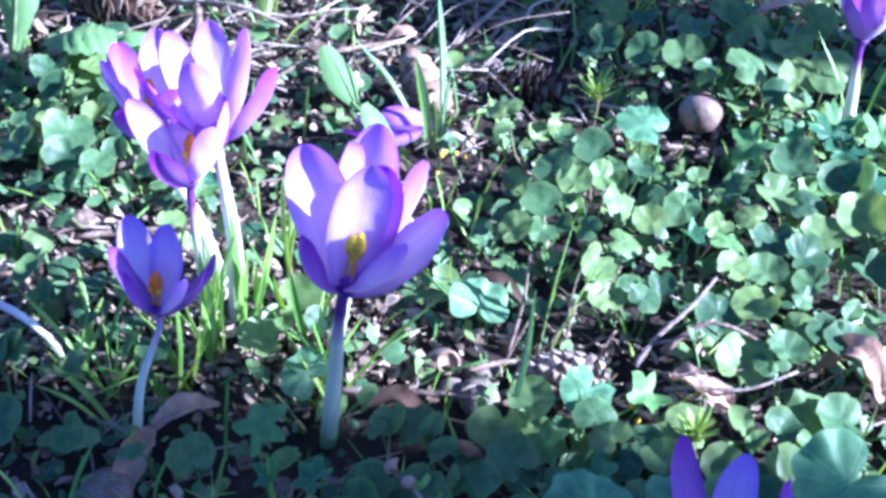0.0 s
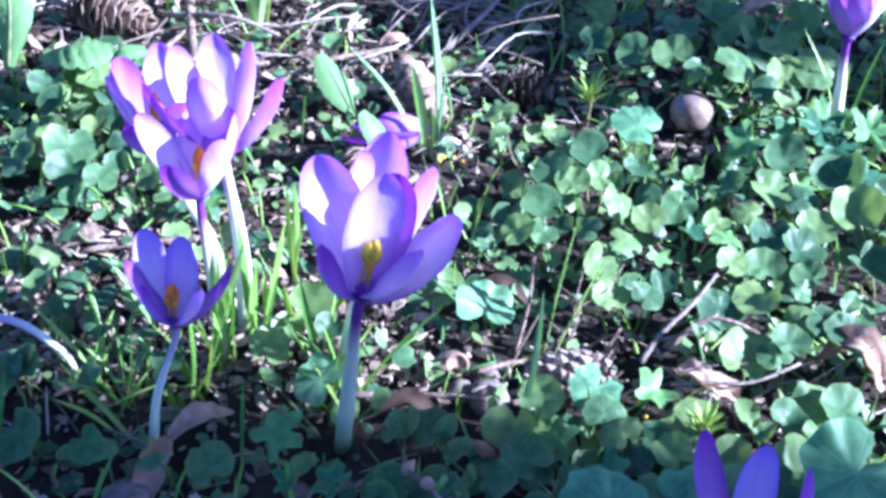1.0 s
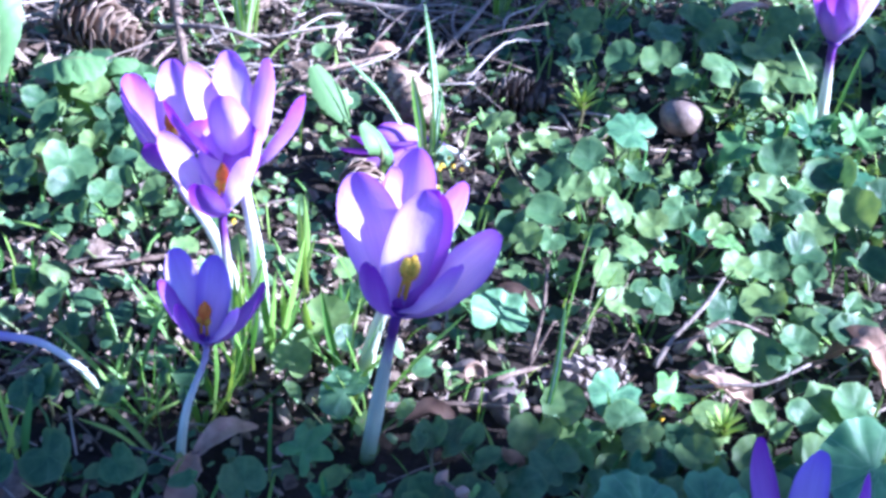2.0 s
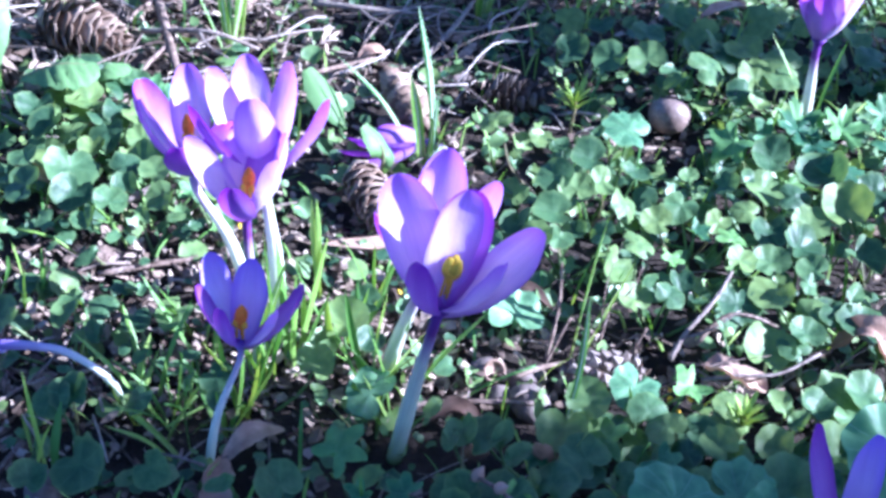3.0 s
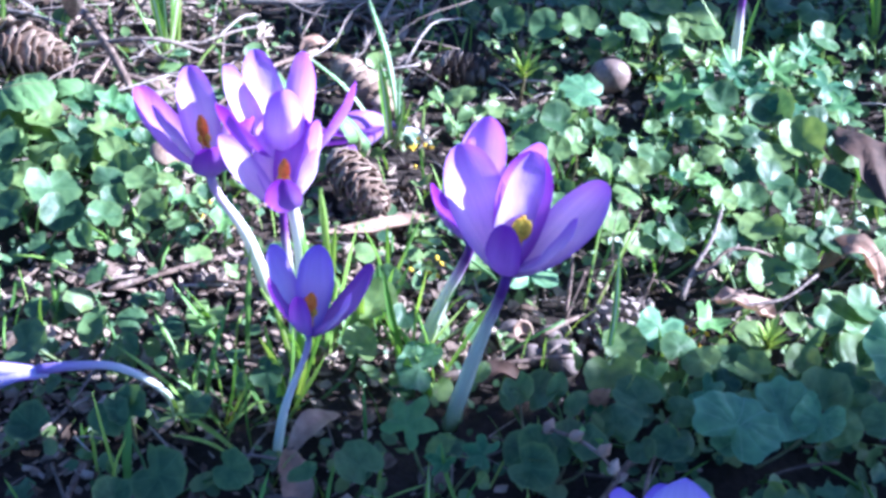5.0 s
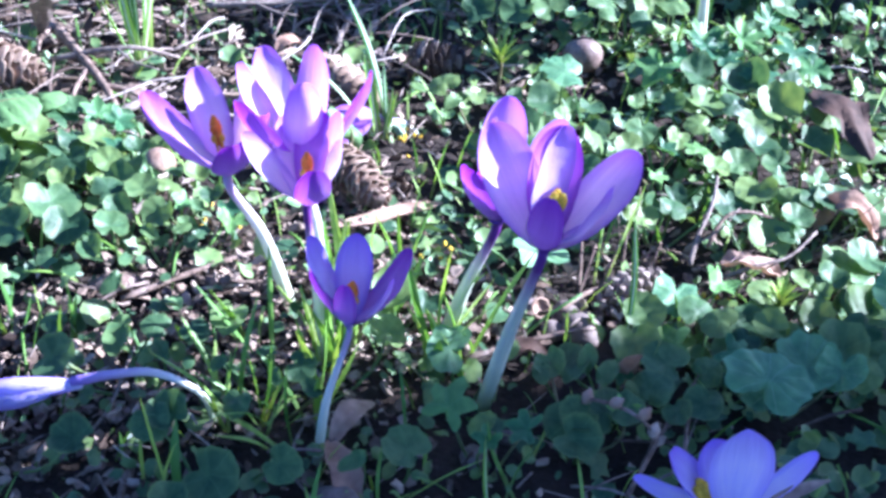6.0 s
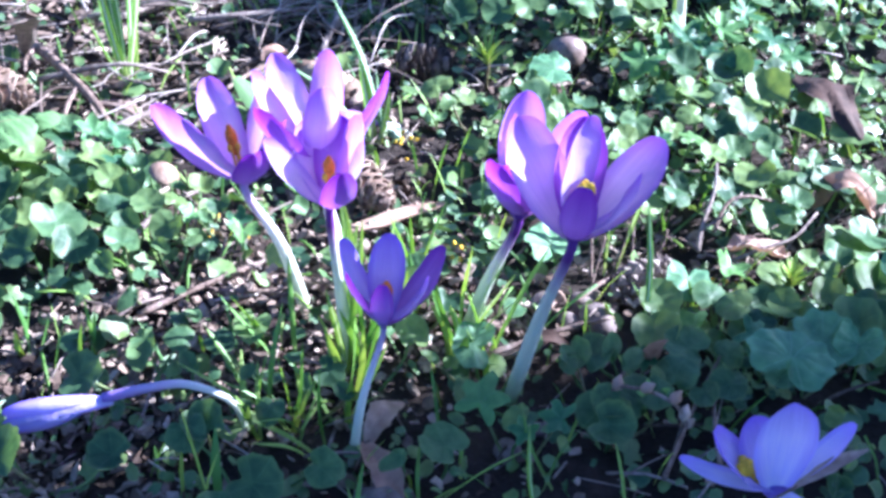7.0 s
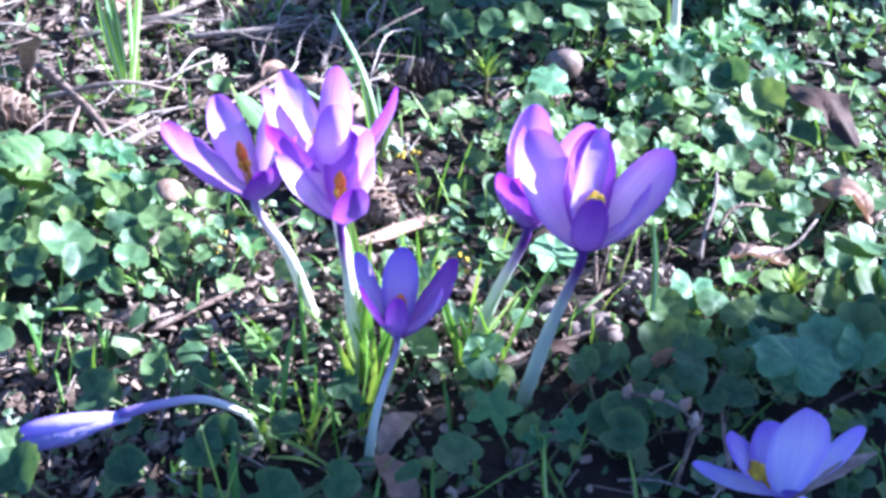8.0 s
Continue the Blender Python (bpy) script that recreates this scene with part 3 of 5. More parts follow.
def leafy_plant(kind, x, y, leaves, group="ground cover plants"):
    """Leaves from one root: each is (x, y, z, radius, how it is held)."""
    rng = lean_rng
    root = Vector((x, y, soil_height(x, y)))
    t = thing("leafy_plant", *root, LEAF_LABEL[kind], "plant", group)
    for lx, ly, lz, r, way in leaves:
        m = held_pose(rng, lx, ly, lz + rng.uniform(-0.002, 0.003), r * 1.08, way)
        placed("leaf", leaf_meshes[kind, rng.randrange(6)], m, t)
        joint = m.translation
        low = root + Vector((rng.uniform(-1, 1), rng.uniform(-1, 1), -1)) * 0.003
        bow = low.lerp(joint, 0.6) + Vector((0, 0, -0.003)) + Vector((rng.uniform(-1, 1), rng.uniform(-1, 1), 0)) * 0.004
        part("stalk", tube([low, bow, joint - Vector((0, 0, 0.0003))], lambda u: 0.0007 - 0.0002 * u, 5, 5), STALK, t)


leafy_plant("crinkled", -0.022, 0.347, [(-0.022, 0.347, 0.026, 0.0092, "m")])
leafy_plant("crinkled", 0.040, 0.390, [(0.040, 0.390, 0.027, 0.0108, "m")])
leafy_plant("crinkled", 0.088, 0.285, [(0.073, 0.279, 0.034, 0.0150, "m"), (0.077, 0.282, 0.025, 0.0096, "m"), (0.099, 0.288, 0.025, 0.0127, "d"), (0.108, 0.279, 0.025, 0.0085, "d")])
leafy_plant("crinkled", 0.077, 0.344, [(0.077, 0.344, 0.025, 0.0086, "m")])
leafy_plant("crinkled", 0.115, 0.505, [(0.115, 0.505, 0.036, 0.0112, "m")])
leafy_plant("cut", 0.208, 0.496, [(0.200, 0.504, 0.036, 0.0118, "b"), (0.204, 0.512, 0.036, 0.0124, "b"), (0.205, 0.493, 0.036, 0.0086, "m"), (0.223, 0.504, 0.036, 0.0116, "b"), (0.208, 0.466, 0.035, 0.0112, "b")])
leafy_plant("cut", 0.241, 0.475, [(0.237, 0.463, 0.035, 0.0093, "m"), (0.245, 0.487, 0.036, 0.0132, "b")])
leafy_plant("cut", 0.251, 0.519, [(0.251, 0.519, 0.037, 0.0104, "b")])
leafy_plant("heart", -0.131, 0.548, [(-0.141, 0.539, 0.031, 0.0074, "b"), (-0.121, 0.558, 0.031, 0.0084, "b")])
leafy_plant("heart", -0.127, 0.351, [(-0.127, 0.351, 0.026, 0.0078, "d")])
leafy_plant("heart", -0.121, 0.464, [(-0.121, 0.464, 0.029, 0.0078, "b")])
leafy_plant("heart", -0.092, 0.394, [(-0.092, 0.394, 0.027, 0.0075, "m")])
leafy_plant("heart", 0.131, 0.427, [(0.125, 0.448, 0.035, 0.0079, "b"), (0.138, 0.406, 0.033, 0.0070, "m")])
leafy_plant("heart", 0.135, 0.361, [(0.135, 0.361, 0.026, 0.0105, "m")])
leafy_plant("heart", 0.169, 0.408, [(0.168, 0.416, 0.034, 0.0097, "m"), (0.169, 0.400, 0.033, 0.0075, "m")])
leafy_plant("lobed", -0.103, 0.540, [(-0.106, 0.554, 0.031, 0.0083, "b"), (-0.099, 0.543, 0.031, 0.0082, "b"), (-0.104, 0.525, 0.031, 0.0069, "b")])
leafy_plant("lobed", -0.078, 0.462, [(-0.087, 0.474, 0.029, 0.0055, "b"), (-0.071, 0.461, 0.029, 0.0059, "m"), (-0.074, 0.449, 0.029, 0.0067, "b")])
leafy_plant("lobed", -0.027, 0.305, [(-0.036, 0.318, 0.025, 0.0092, "d"), (-0.029, 0.298, 0.025, 0.0058, "d"), (-0.015, 0.298, 0.025, 0.0070, "d")])
leafy_plant("lobed", 0.028, 0.304, [(0.022, 0.293, 0.025, 0.0059, "d"), (0.034, 0.314, 0.025, 0.0055, "d")])
leafy_plant("lobed", 0.079, 0.323, [(0.062, 0.320, 0.025, 0.0083, "d"), (0.076, 0.304, 0.025, 0.0082, "d"), (0.099, 0.344, 0.025, 0.0082, "b")])
leafy_plant("lobed", 0.125, 0.421, [(0.110, 0.412, 0.033, 0.0056, "b"), (0.126, 0.429, 0.034, 0.0068, "b"), (0.140, 0.422, 0.034, 0.0077, "b")])
leafy_plant("lobed", 0.176, 0.486, [(0.164, 0.494, 0.036, 0.0124, "d"), (0.185, 0.502, 0.036, 0.0089, "m"), (0.181, 0.462, 0.035, 0.0063, "b")])
leafy_plant("oval", -0.151, 0.538, [(-0.151, 0.538, 0.031, 0.0065, "b")])
leafy_plant("oval", -0.132, 0.387, [(-0.150, 0.377, 0.026, 0.0056, "d"), (-0.125, 0.386, 0.027, 0.0052, "m"), (-0.121, 0.380, 0.026, 0.0060, "d"), (-0.131, 0.405, 0.027, 0.0099, "d")])
leafy_plant("oval", -0.105, 0.452, [(-0.126, 0.435, 0.028, 0.0070, "d"), (-0.108, 0.459, 0.029, 0.0053, "d"), (-0.096, 0.456, 0.029, 0.0048, "m"), (-0.089, 0.457, 0.029, 0.0058, "m")])
leafy_plant("oval", -0.096, 0.488, [(-0.120, 0.482, 0.030, 0.0060, "b"), (-0.085, 0.493, 0.030, 0.0051, "b"), (-0.094, 0.511, 0.030, 0.0058, "m"), (-0.083, 0.466, 0.029, 0.0054, "m")])
leafy_plant("oval", -0.087, 0.359, [(-0.102, 0.371, 0.026, 0.0051, "m"), (-0.084, 0.368, 0.026, 0.0051, "m"), (-0.087, 0.354, 0.026, 0.0046, "d"), (-0.076, 0.343, 0.025, 0.0057, "d")])
leafy_plant("oval", -0.092, 0.550, [(-0.092, 0.550, 0.031, 0.0055, "m")])
leafy_plant("oval", -0.073, 0.308, [(-0.073, 0.308, 0.025, 0.0066, "d")])
leafy_plant("oval", -0.021, 0.339, [(-0.039, 0.347, 0.025, 0.0054, "m"), (-0.034, 0.334, 0.025, 0.0069, "d"), (-0.010, 0.364, 0.026, 0.0052, "m"), (-0.023, 0.311, 0.025, 0.0075, "d"), (0.002, 0.340, 0.025, 0.0054, "m")])
leafy_plant("oval", 0.020, 0.313, [(0.004, 0.324, 0.025, 0.0070, "d"), (0.021, 0.319, 0.025, 0.0069, "d"), (0.024, 0.311, 0.025, 0.0073, "d"), (0.030, 0.299, 0.025, 0.0046, "d")])
leafy_plant("oval", 0.076, 0.497, [(0.055, 0.503, 0.036, 0.0069, "b"), (0.076, 0.489, 0.036, 0.0061, "m"), (0.098, 0.500, 0.036, 0.0055, "d")])
leafy_plant("oval", 0.124, 0.345, [(0.117, 0.365, 0.032, 0.0038, "w"), (0.130, 0.326, 0.025, 0.0076, "m")])
leafy_plant("oval", 0.140, 0.323, [(0.132, 0.320, 0.025, 0.0068, "d"), (0.149, 0.325, 0.025, 0.0053, "b")])
leafy_plant("oval", 0.160, 0.599, [(0.148, 0.616, 0.037, 0.0065, "d"), (0.171, 0.582, 0.037, 0.0085, "m")])
leafy_plant("oval", 0.165, 0.566, [(0.155, 0.562, 0.037, 0.0086, "m"), (0.155, 0.550, 0.037, 0.0081, "d"), (0.186, 0.585, 0.037, 0.0086, "b")])
leafy_plant("oval", 0.178, 0.382, [(0.178, 0.382, 0.033, 0.0074, "b")])
leafy_plant("oval", 0.204, 0.617, [(0.204, 0.617, 0.037, 0.0067, "m")])
leafy_plant("round", -0.182, 0.368, [(-0.194, 0.367, 0.026, 0.0110, "d"), (-0.193, 0.384, 0.027, 0.0071, "b"), (-0.160, 0.352, 0.026, 0.0072, "m")])
leafy_plant("round", -0.148, 0.561, [(-0.162, 0.565, 0.031, 0.0073, "b"), (-0.143, 0.563, 0.031, 0.0073, "b"), (-0.148, 0.550, 0.031, 0.0083, "m"), (-0.159, 0.541, 0.031, 0.0082, "m"), (-0.133, 0.565, 0.031, 0.0068, "b"), (-0.139, 0.583, 0.031, 0.0102, "b")])
leafy_plant("round", -0.150, 0.503, [(-0.160, 0.500, 0.030, 0.0067, "d"), (-0.150, 0.506, 0.030, 0.0068, "m"), (-0.140, 0.494, 0.030, 0.0114, "b"), (-0.157, 0.479, 0.029, 0.0090, "d"), (-0.141, 0.517, 0.031, 0.0079, "d"), (-0.151, 0.526, 0.031, 0.0080, "d")])
leafy_plant("round", -0.138, 0.397, [(-0.158, 0.397, 0.027, 0.0084, "d"), (-0.119, 0.398, 0.027, 0.0058, "b")])
leafy_plant("round", -0.123, 0.325, [(-0.138, 0.314, 0.025, 0.0062, "m"), (-0.122, 0.320, 0.025, 0.0094, "d"), (-0.134, 0.352, 0.026, 0.0074, "d"), (-0.099, 0.316, 0.025, 0.0067, "d")])
leafy_plant("round", -0.118, 0.480, [(-0.137, 0.477, 0.029, 0.0090, "m"), (-0.131, 0.458, 0.029, 0.0053, "d"), (-0.115, 0.476, 0.029, 0.0055, "m"), (-0.116, 0.491, 0.030, 0.0071, "m"), (-0.109, 0.495, 0.030, 0.0087, "d"), (-0.103, 0.484, 0.030, 0.0070, "d")])
leafy_plant("round", -0.123, 0.539, [(-0.136, 0.546, 0.031, 0.0099, "b"), (-0.128, 0.532, 0.031, 0.0075, "m"), (-0.121, 0.536, 0.031, 0.0076, "w"), (-0.126, 0.523, 0.031, 0.0080, "d"), (-0.113, 0.534, 0.031, 0.0081, "b"), (-0.115, 0.564, 0.031, 0.0068, "b")])
leafy_plant("round", -0.110, 0.514, [(-0.132, 0.512, 0.030, 0.0058, "m"), (-0.110, 0.515, 0.031, 0.0063, "m"), (-0.103, 0.507, 0.030, 0.0062, "d"), (-0.096, 0.523, 0.031, 0.0058, "b")])
leafy_plant("round", -0.105, 0.370, [(-0.107, 0.391, 0.027, 0.0057, "d"), (-0.104, 0.349, 0.026, 0.0058, "d")])
leafy_plant("round", -0.086, 0.480, [(-0.099, 0.470, 0.029, 0.0074, "d"), (-0.091, 0.484, 0.030, 0.0060, "b"), (-0.075, 0.474, 0.029, 0.0050, "m"), (-0.078, 0.490, 0.030, 0.0056, "b")])
leafy_plant("round", -0.087, 0.515, [(-0.087, 0.515, 0.031, 0.0058, "d")])
leafy_plant("round", -0.059, 0.360, [(-0.077, 0.358, 0.026, 0.0063, "d"), (-0.041, 0.362, 0.026, 0.0072, "b")])
leafy_plant("round", -0.056, 0.308, [(-0.056, 0.308, 0.025, 0.0078, "d")])
leafy_plant("round", -0.021, 0.386, [(-0.028, 0.386, 0.027, 0.0088, "m"), (-0.019, 0.374, 0.026, 0.0057, "m"), (-0.018, 0.398, 0.027, 0.0059, "m")])
leafy_plant("round", 0.009, 0.299, [(-0.001, 0.288, 0.025, 0.0082, "d"), (0.005, 0.295, 0.025, 0.0074, "d"), (0.003, 0.298, 0.025, 0.0094, "d"), (0.016, 0.296, 0.025, 0.0085, "d"), (0.022, 0.292, 0.025, 0.0067, "d"), (0.009, 0.325, 0.025, 0.0058, "d")])
leafy_plant("round", 0.041, 0.313, [(0.016, 0.324, 0.025, 0.0082, "d"), (0.046, 0.324, 0.025, 0.0093, "d"), (0.036, 0.299, 0.025, 0.0089, "d"), (0.050, 0.309, 0.025, 0.0081, "d"), (0.057, 0.336, 0.025, 0.0081, "d"), (0.041, 0.287, 0.025, 0.0054, "d")])
leafy_plant("round", 0.053, 0.514, [(0.053, 0.514, 0.037, 0.0082, "d")])
leafy_plant("round", 0.074, 0.299, [(0.053, 0.287, 0.025, 0.0073, "d"), (0.063, 0.301, 0.025, 0.0061, "d"), (0.091, 0.297, 0.025, 0.0071, "d"), (0.088, 0.311, 0.025, 0.0063, "d")])
leafy_plant("round", 0.072, 0.427, [(0.054, 0.424, 0.034, 0.0071, "d"), (0.065, 0.426, 0.034, 0.0062, "m"), (0.074, 0.433, 0.034, 0.0053, "d"), (0.067, 0.445, 0.034, 0.0081, "m"), (0.084, 0.426, 0.034, 0.0060, "d"), (0.085, 0.410, 0.033, 0.0075, "w")])
leafy_plant("round", 0.091, 0.465, [(0.072, 0.468, 0.035, 0.0083, "d"), (0.081, 0.461, 0.035, 0.0073, "m"), (0.093, 0.465, 0.035, 0.0067, "b"), (0.091, 0.481, 0.036, 0.0093, "m"), (0.099, 0.447, 0.035, 0.0076, "w"), (0.110, 0.470, 0.035, 0.0061, "m")])
leafy_plant("round", 0.096, 0.323, [(0.079, 0.331, 0.025, 0.0076, "m"), (0.083, 0.321, 0.025, 0.0078, "d"), (0.095, 0.319, 0.025, 0.0073, "d"), (0.100, 0.311, 0.025, 0.0064, "d"), (0.108, 0.324, 0.025, 0.0073, "d"), (0.113, 0.329, 0.025, 0.0084, "b")])
leafy_plant("round", 0.103, 0.394, [(0.087, 0.386, 0.033, 0.0072, "b"), (0.095, 0.393, 0.033, 0.0058, "w"), (0.101, 0.385, 0.033, 0.0064, "b"), (0.109, 0.397, 0.033, 0.0055, "b"), (0.097, 0.419, 0.034, 0.0066, "m"), (0.129, 0.382, 0.033, 0.0094, "m")])
leafy_plant("round", 0.121, 0.293, [(0.104, 0.305, 0.025, 0.0069, "d"), (0.119, 0.308, 0.025, 0.0065, "d"), (0.118, 0.291, 0.025, 0.0095, "d"), (0.133, 0.296, 0.025, 0.0074, "m"), (0.117, 0.277, 0.025, 0.0074, "m"), (0.132, 0.283, 0.025, 0.0058, "m")])
leafy_plant("round", 0.123, 0.592, [(0.105, 0.583, 0.037, 0.0098, "d"), (0.125, 0.573, 0.037, 0.0098, "d"), (0.129, 0.612, 0.037, 0.0073, "d"), (0.112, 0.621, 0.037, 0.0086, "d"), (0.143, 0.571, 0.037, 0.0099, "m")])
leafy_plant("round", 0.134, 0.445, [(0.110, 0.434, 0.034, 0.0065, "m"), (0.139, 0.437, 0.034, 0.0059, "b"), (0.134, 0.467, 0.035, 0.0047, "m"), (0.153, 0.441, 0.034, 0.0064, "m")])
leafy_plant("round", 0.142, 0.301, [(0.134, 0.275, 0.025, 0.0072, "d"), (0.141, 0.306, 0.025, 0.0107, "m"), (0.149, 0.308, 0.025, 0.0070, "d"), (0.146, 0.314, 0.025, 0.0068, "d")])
leafy_plant("round", 0.152, 0.340, [(0.143, 0.329, 0.025, 0.0065, "m"), (0.153, 0.321, 0.025, 0.0069, "b"), (0.156, 0.335, 0.025, 0.0103, "m"), (0.165, 0.332, 0.025, 0.0092, "b"), (0.146, 0.359, 0.026, 0.0068, "m"), (0.152, 0.364, 0.032, 0.0071, "b")])
leafy_plant("round", 0.160, 0.383, [(0.144, 0.383, 0.033, 0.0089, "d"), (0.158, 0.375, 0.032, 0.0082, "d"), (0.163, 0.392, 0.033, 0.0051, "b"), (0.167, 0.373, 0.032, 0.0066, "m"), (0.152, 0.407, 0.033, 0.0082, "m"), (0.177, 0.367, 0.032, 0.0096, "b")])
leafy_plant("round", 0.167, 0.450, [(0.148, 0.458, 0.035, 0.0065, "d"), (0.166, 0.458, 0.035, 0.0098, "m"), (0.176, 0.447, 0.035, 0.0073, "b"), (0.159, 0.428, 0.034, 0.0084, "m"), (0.176, 0.477, 0.035, 0.0102, "m"), (0.179, 0.433, 0.034, 0.0086, "m")])
leafy_plant("round", 0.170, 0.609, [(0.152, 0.602, 0.037, 0.0090, "m"), (0.170, 0.614, 0.037, 0.0083, "m"), (0.181, 0.598, 0.037, 0.0102, "d"), (0.177, 0.623, 0.037, 0.0105, "m")])
leafy_plant("round", 0.188, 0.557, [(0.172, 0.561, 0.037, 0.0109, "b"), (0.184, 0.539, 0.037, 0.0077, "m"), (0.191, 0.576, 0.037, 0.0093, "m"), (0.195, 0.552, 0.037, 0.0091, "m"), (0.198, 0.582, 0.037, 0.0100, "m"), (0.189, 0.530, 0.037, 0.0060, "b")])
leafy_plant("round", 0.188, 0.359, [(0.182, 0.359, 0.026, 0.0073, "b"), (0.195, 0.359, 0.026, 0.0111, "b")])
leafy_plant("round", 0.207, 0.417, [(0.195, 0.410, 0.033, 0.0103, "b"), (0.215, 0.393, 0.033, 0.0109, "b"), (0.218, 0.428, 0.034, 0.0085, "m"), (0.198, 0.439, 0.034, 0.0105, "d")])
leafy_plant("round", 0.208, 0.459, [(0.199, 0.467, 0.035, 0.0113, "d"), (0.217, 0.452, 0.035, 0.0083, "b")])
leafy_plant("round", 0.213, 0.559, [(0.208, 0.551, 0.037, 0.0084, "m"), (0.217, 0.566, 0.037, 0.0105, "m")])
leafy_plant("round", 0.231, 0.611, [(0.217, 0.614, 0.037, 0.0105, "d"), (0.245, 0.609, 0.037, 0.0082, "d")])
leafy_plant("round", 0.280, 0.578, [(0.264, 0.593, 0.037, 0.0100, "b"), (0.268, 0.570, 0.037, 0.0102, "m"), (0.282, 0.560, 0.037, 0.0089, "b"), (0.306, 0.590, 0.037, 0.0102, "m")])
leafy_plant("round", 0.268, 0.527, [(0.268, 0.527, 0.037, 0.0098, "m")])
leafy_plant("crinkled", 0.158, 0.296, [(0.155, 0.293, 0.038, 0.0160, "b")])


# ---- grass ----
def blade_shape(foot, tip, width, bow, rng, n=9):
    """One folded blade from foot to tip, bowing sideways on the way."""
    foot, tip = Vector(foot), Vector(tip)
    d = tip - foot
    side = Vector((d.y, -d.x, 0))
    a = rng.uniform(0, math.pi)
    side = Vector((math.cos(a), math.sin(a), 0)) if side.length < 0.3 * d.length else side.normalized()
    mid = foot.lerp(tip, 0.5) + Vector(bow)
    line = bezier([foot, mid, tip], n)
    V, U, F = [], [], []
    for i, p in enumerate(line):
        u = i / n
        w = width * (0.75 + 0.6 * u - 0.2 * u * u) * (1 - max(0, (u - 0.55) / 0.45) ** 1.7) + 0.00012
        dd = (line[min(i + 1, n)] - line[max(i - 1, 0)]).normalized()
        nrm = dd.cross(side).normalized()
        for v in (-1, 0, 1):
            V.append(p + side * (0.5 * w * v) + nrm * (0.22 * w * abs(v)))
            U.append((u, 0.5 + 0.5 * v))
    for i in range(n):
        for j in range(2):
            q = i * 3 + j
            F.append((q, q + 1, q + 4, q + 3))
    return V, F, U


def tuft(x, y, blades, label, mat=BLADE, seed=1, group="grass tufts"):
    """Blades from one root: each is (tip x, tip y, tip z, width in mm)."""
    rng = random.Random(seed)
    z = soil_height(x, y)
    t = thing("grass_tuft", x, y, z, label, "grass", group)
    for tx, ty, tz, w in blades:
        f = Vector((x + rng.uniform(-1, 1) * 0.003, y + rng.uniform(-1, 1) * 0.003, z - 0.003))
        low = max(0, 0.3 * (Vector((tx, ty, 0)) - Vector((x, y, 0))).length)
        part("blade", blade_shape(f, (tx, ty, tz), w * 0.001, (rng.uniform(-1, 1) * 0.002, rng.uniform(-1, 1) * 0.002, low * 0.5), rng), mat, t)


def sheaf(x, y, n, spread, height, width, label, mat=BLADE, seed=1, lean=(0, 0)):
    rng = random.Random(seed)
    tuft(x, y, [(x + lean[0] + rng.gauss(0, spread), y + lean[1] + rng.gauss(0, spread), soil_height(x, y) + height * rng.uniform(0.5, 1.05), width * rng.uniform(0.6, 1.15)) for _ in range(n)], label, mat, seed)


GREEN_TUFT = "tuft of narrow bright green grass blades"
CROCUS_TUFT = "tuft of crocus leaves with a white middle stripe"
sheaf(-0.058, 0.372, 7, 0.012, 0.066, 3.0, GREEN_TUFT, seed=3)
sheaf(-0.047, 0.380, 6, 0.013, 0.062, 3.0, GREEN_TUFT, seed=4)
sheaf(-0.068, 0.362, 6, 0.011, 0.05, 2.6, GREEN_TUFT, seed=5)
sheaf(-0.075, 0.352, 4, 0.013, 0.042, 2.5, GREEN_TUFT, seed=6)
sheaf(-0.092, 0.356, 6, 0.014, 0.042, 2.4, GREEN_TUFT, seed=7)
sheaf(-0.105, 0.356, 4, 0.011, 0.038, 2.3, GREEN_TUFT, seed=8)
sheaf(-0.086, 0.337, 3, 0.012, 0.036, 2.4, GREEN_TUFT, seed=9, lean=(-0.014, 0.008))
sheaf(-0.020, 0.362, 6, 0.016, 0.056, 3.4, GREEN_TUFT, seed=10)
sheaf(-0.012, 0.350, 4, 0.017, 0.045, 3.0, GREEN_TUFT, seed=11, lean=(0.01, 0.0))
sheaf(-0.030, 0.390, 5, 0.012, 0.052, 3.0, GREEN_TUFT, seed=12)
sheaf(-0.035, 0.420, 4, 0.011, 0.046, 2.6, GREEN_TUFT, seed=13)
sheaf(-0.085, 0.400, 3, 0.012, 0.04, 2.4, GREEN_TUFT, seed=33)
sheaf(-0.012, 0.410, 3, 0.012, 0.045, 2.6, GREEN_TUFT, seed=34)
tuft(-0.100, 0.362, [(-0.128, 0.372, 0.040, 2.2), (-0.085, 0.380, 0.046, 2.0), (-0.112, 0.392, 0.038, 1.9)], GREEN_TUFT, BLADE, 38)
tuft(-0.080, 0.386, [(-0.104, 0.396, 0.046, 2.2), (-0.072, 0.405, 0.05, 2.0)], GREEN_TUFT, BLADE, 39)
tuft(-0.018, 0.366, [(-0.008, 0.350, 0.060, 4.0), (-0.030, 0.352, 0.045, 3.4), (-0.002, 0.352, 0.050, 3.2)], CROCUS_TUFT, RIBBED, 35)
tuft(-0.064, 0.378, [(-0.058, 0.372, 0.062, 3.4), (-0.072, 0.370, 0.055, 3.0), (-0.050, 0.385, 0.06, 3.0)], CROCUS_TUFT, RIBBED, 36)
sheaf(-0.068, 0.622, 8, 0.014, 0.085, 4.0, CROCUS_TUFT, RIBBED, 14)
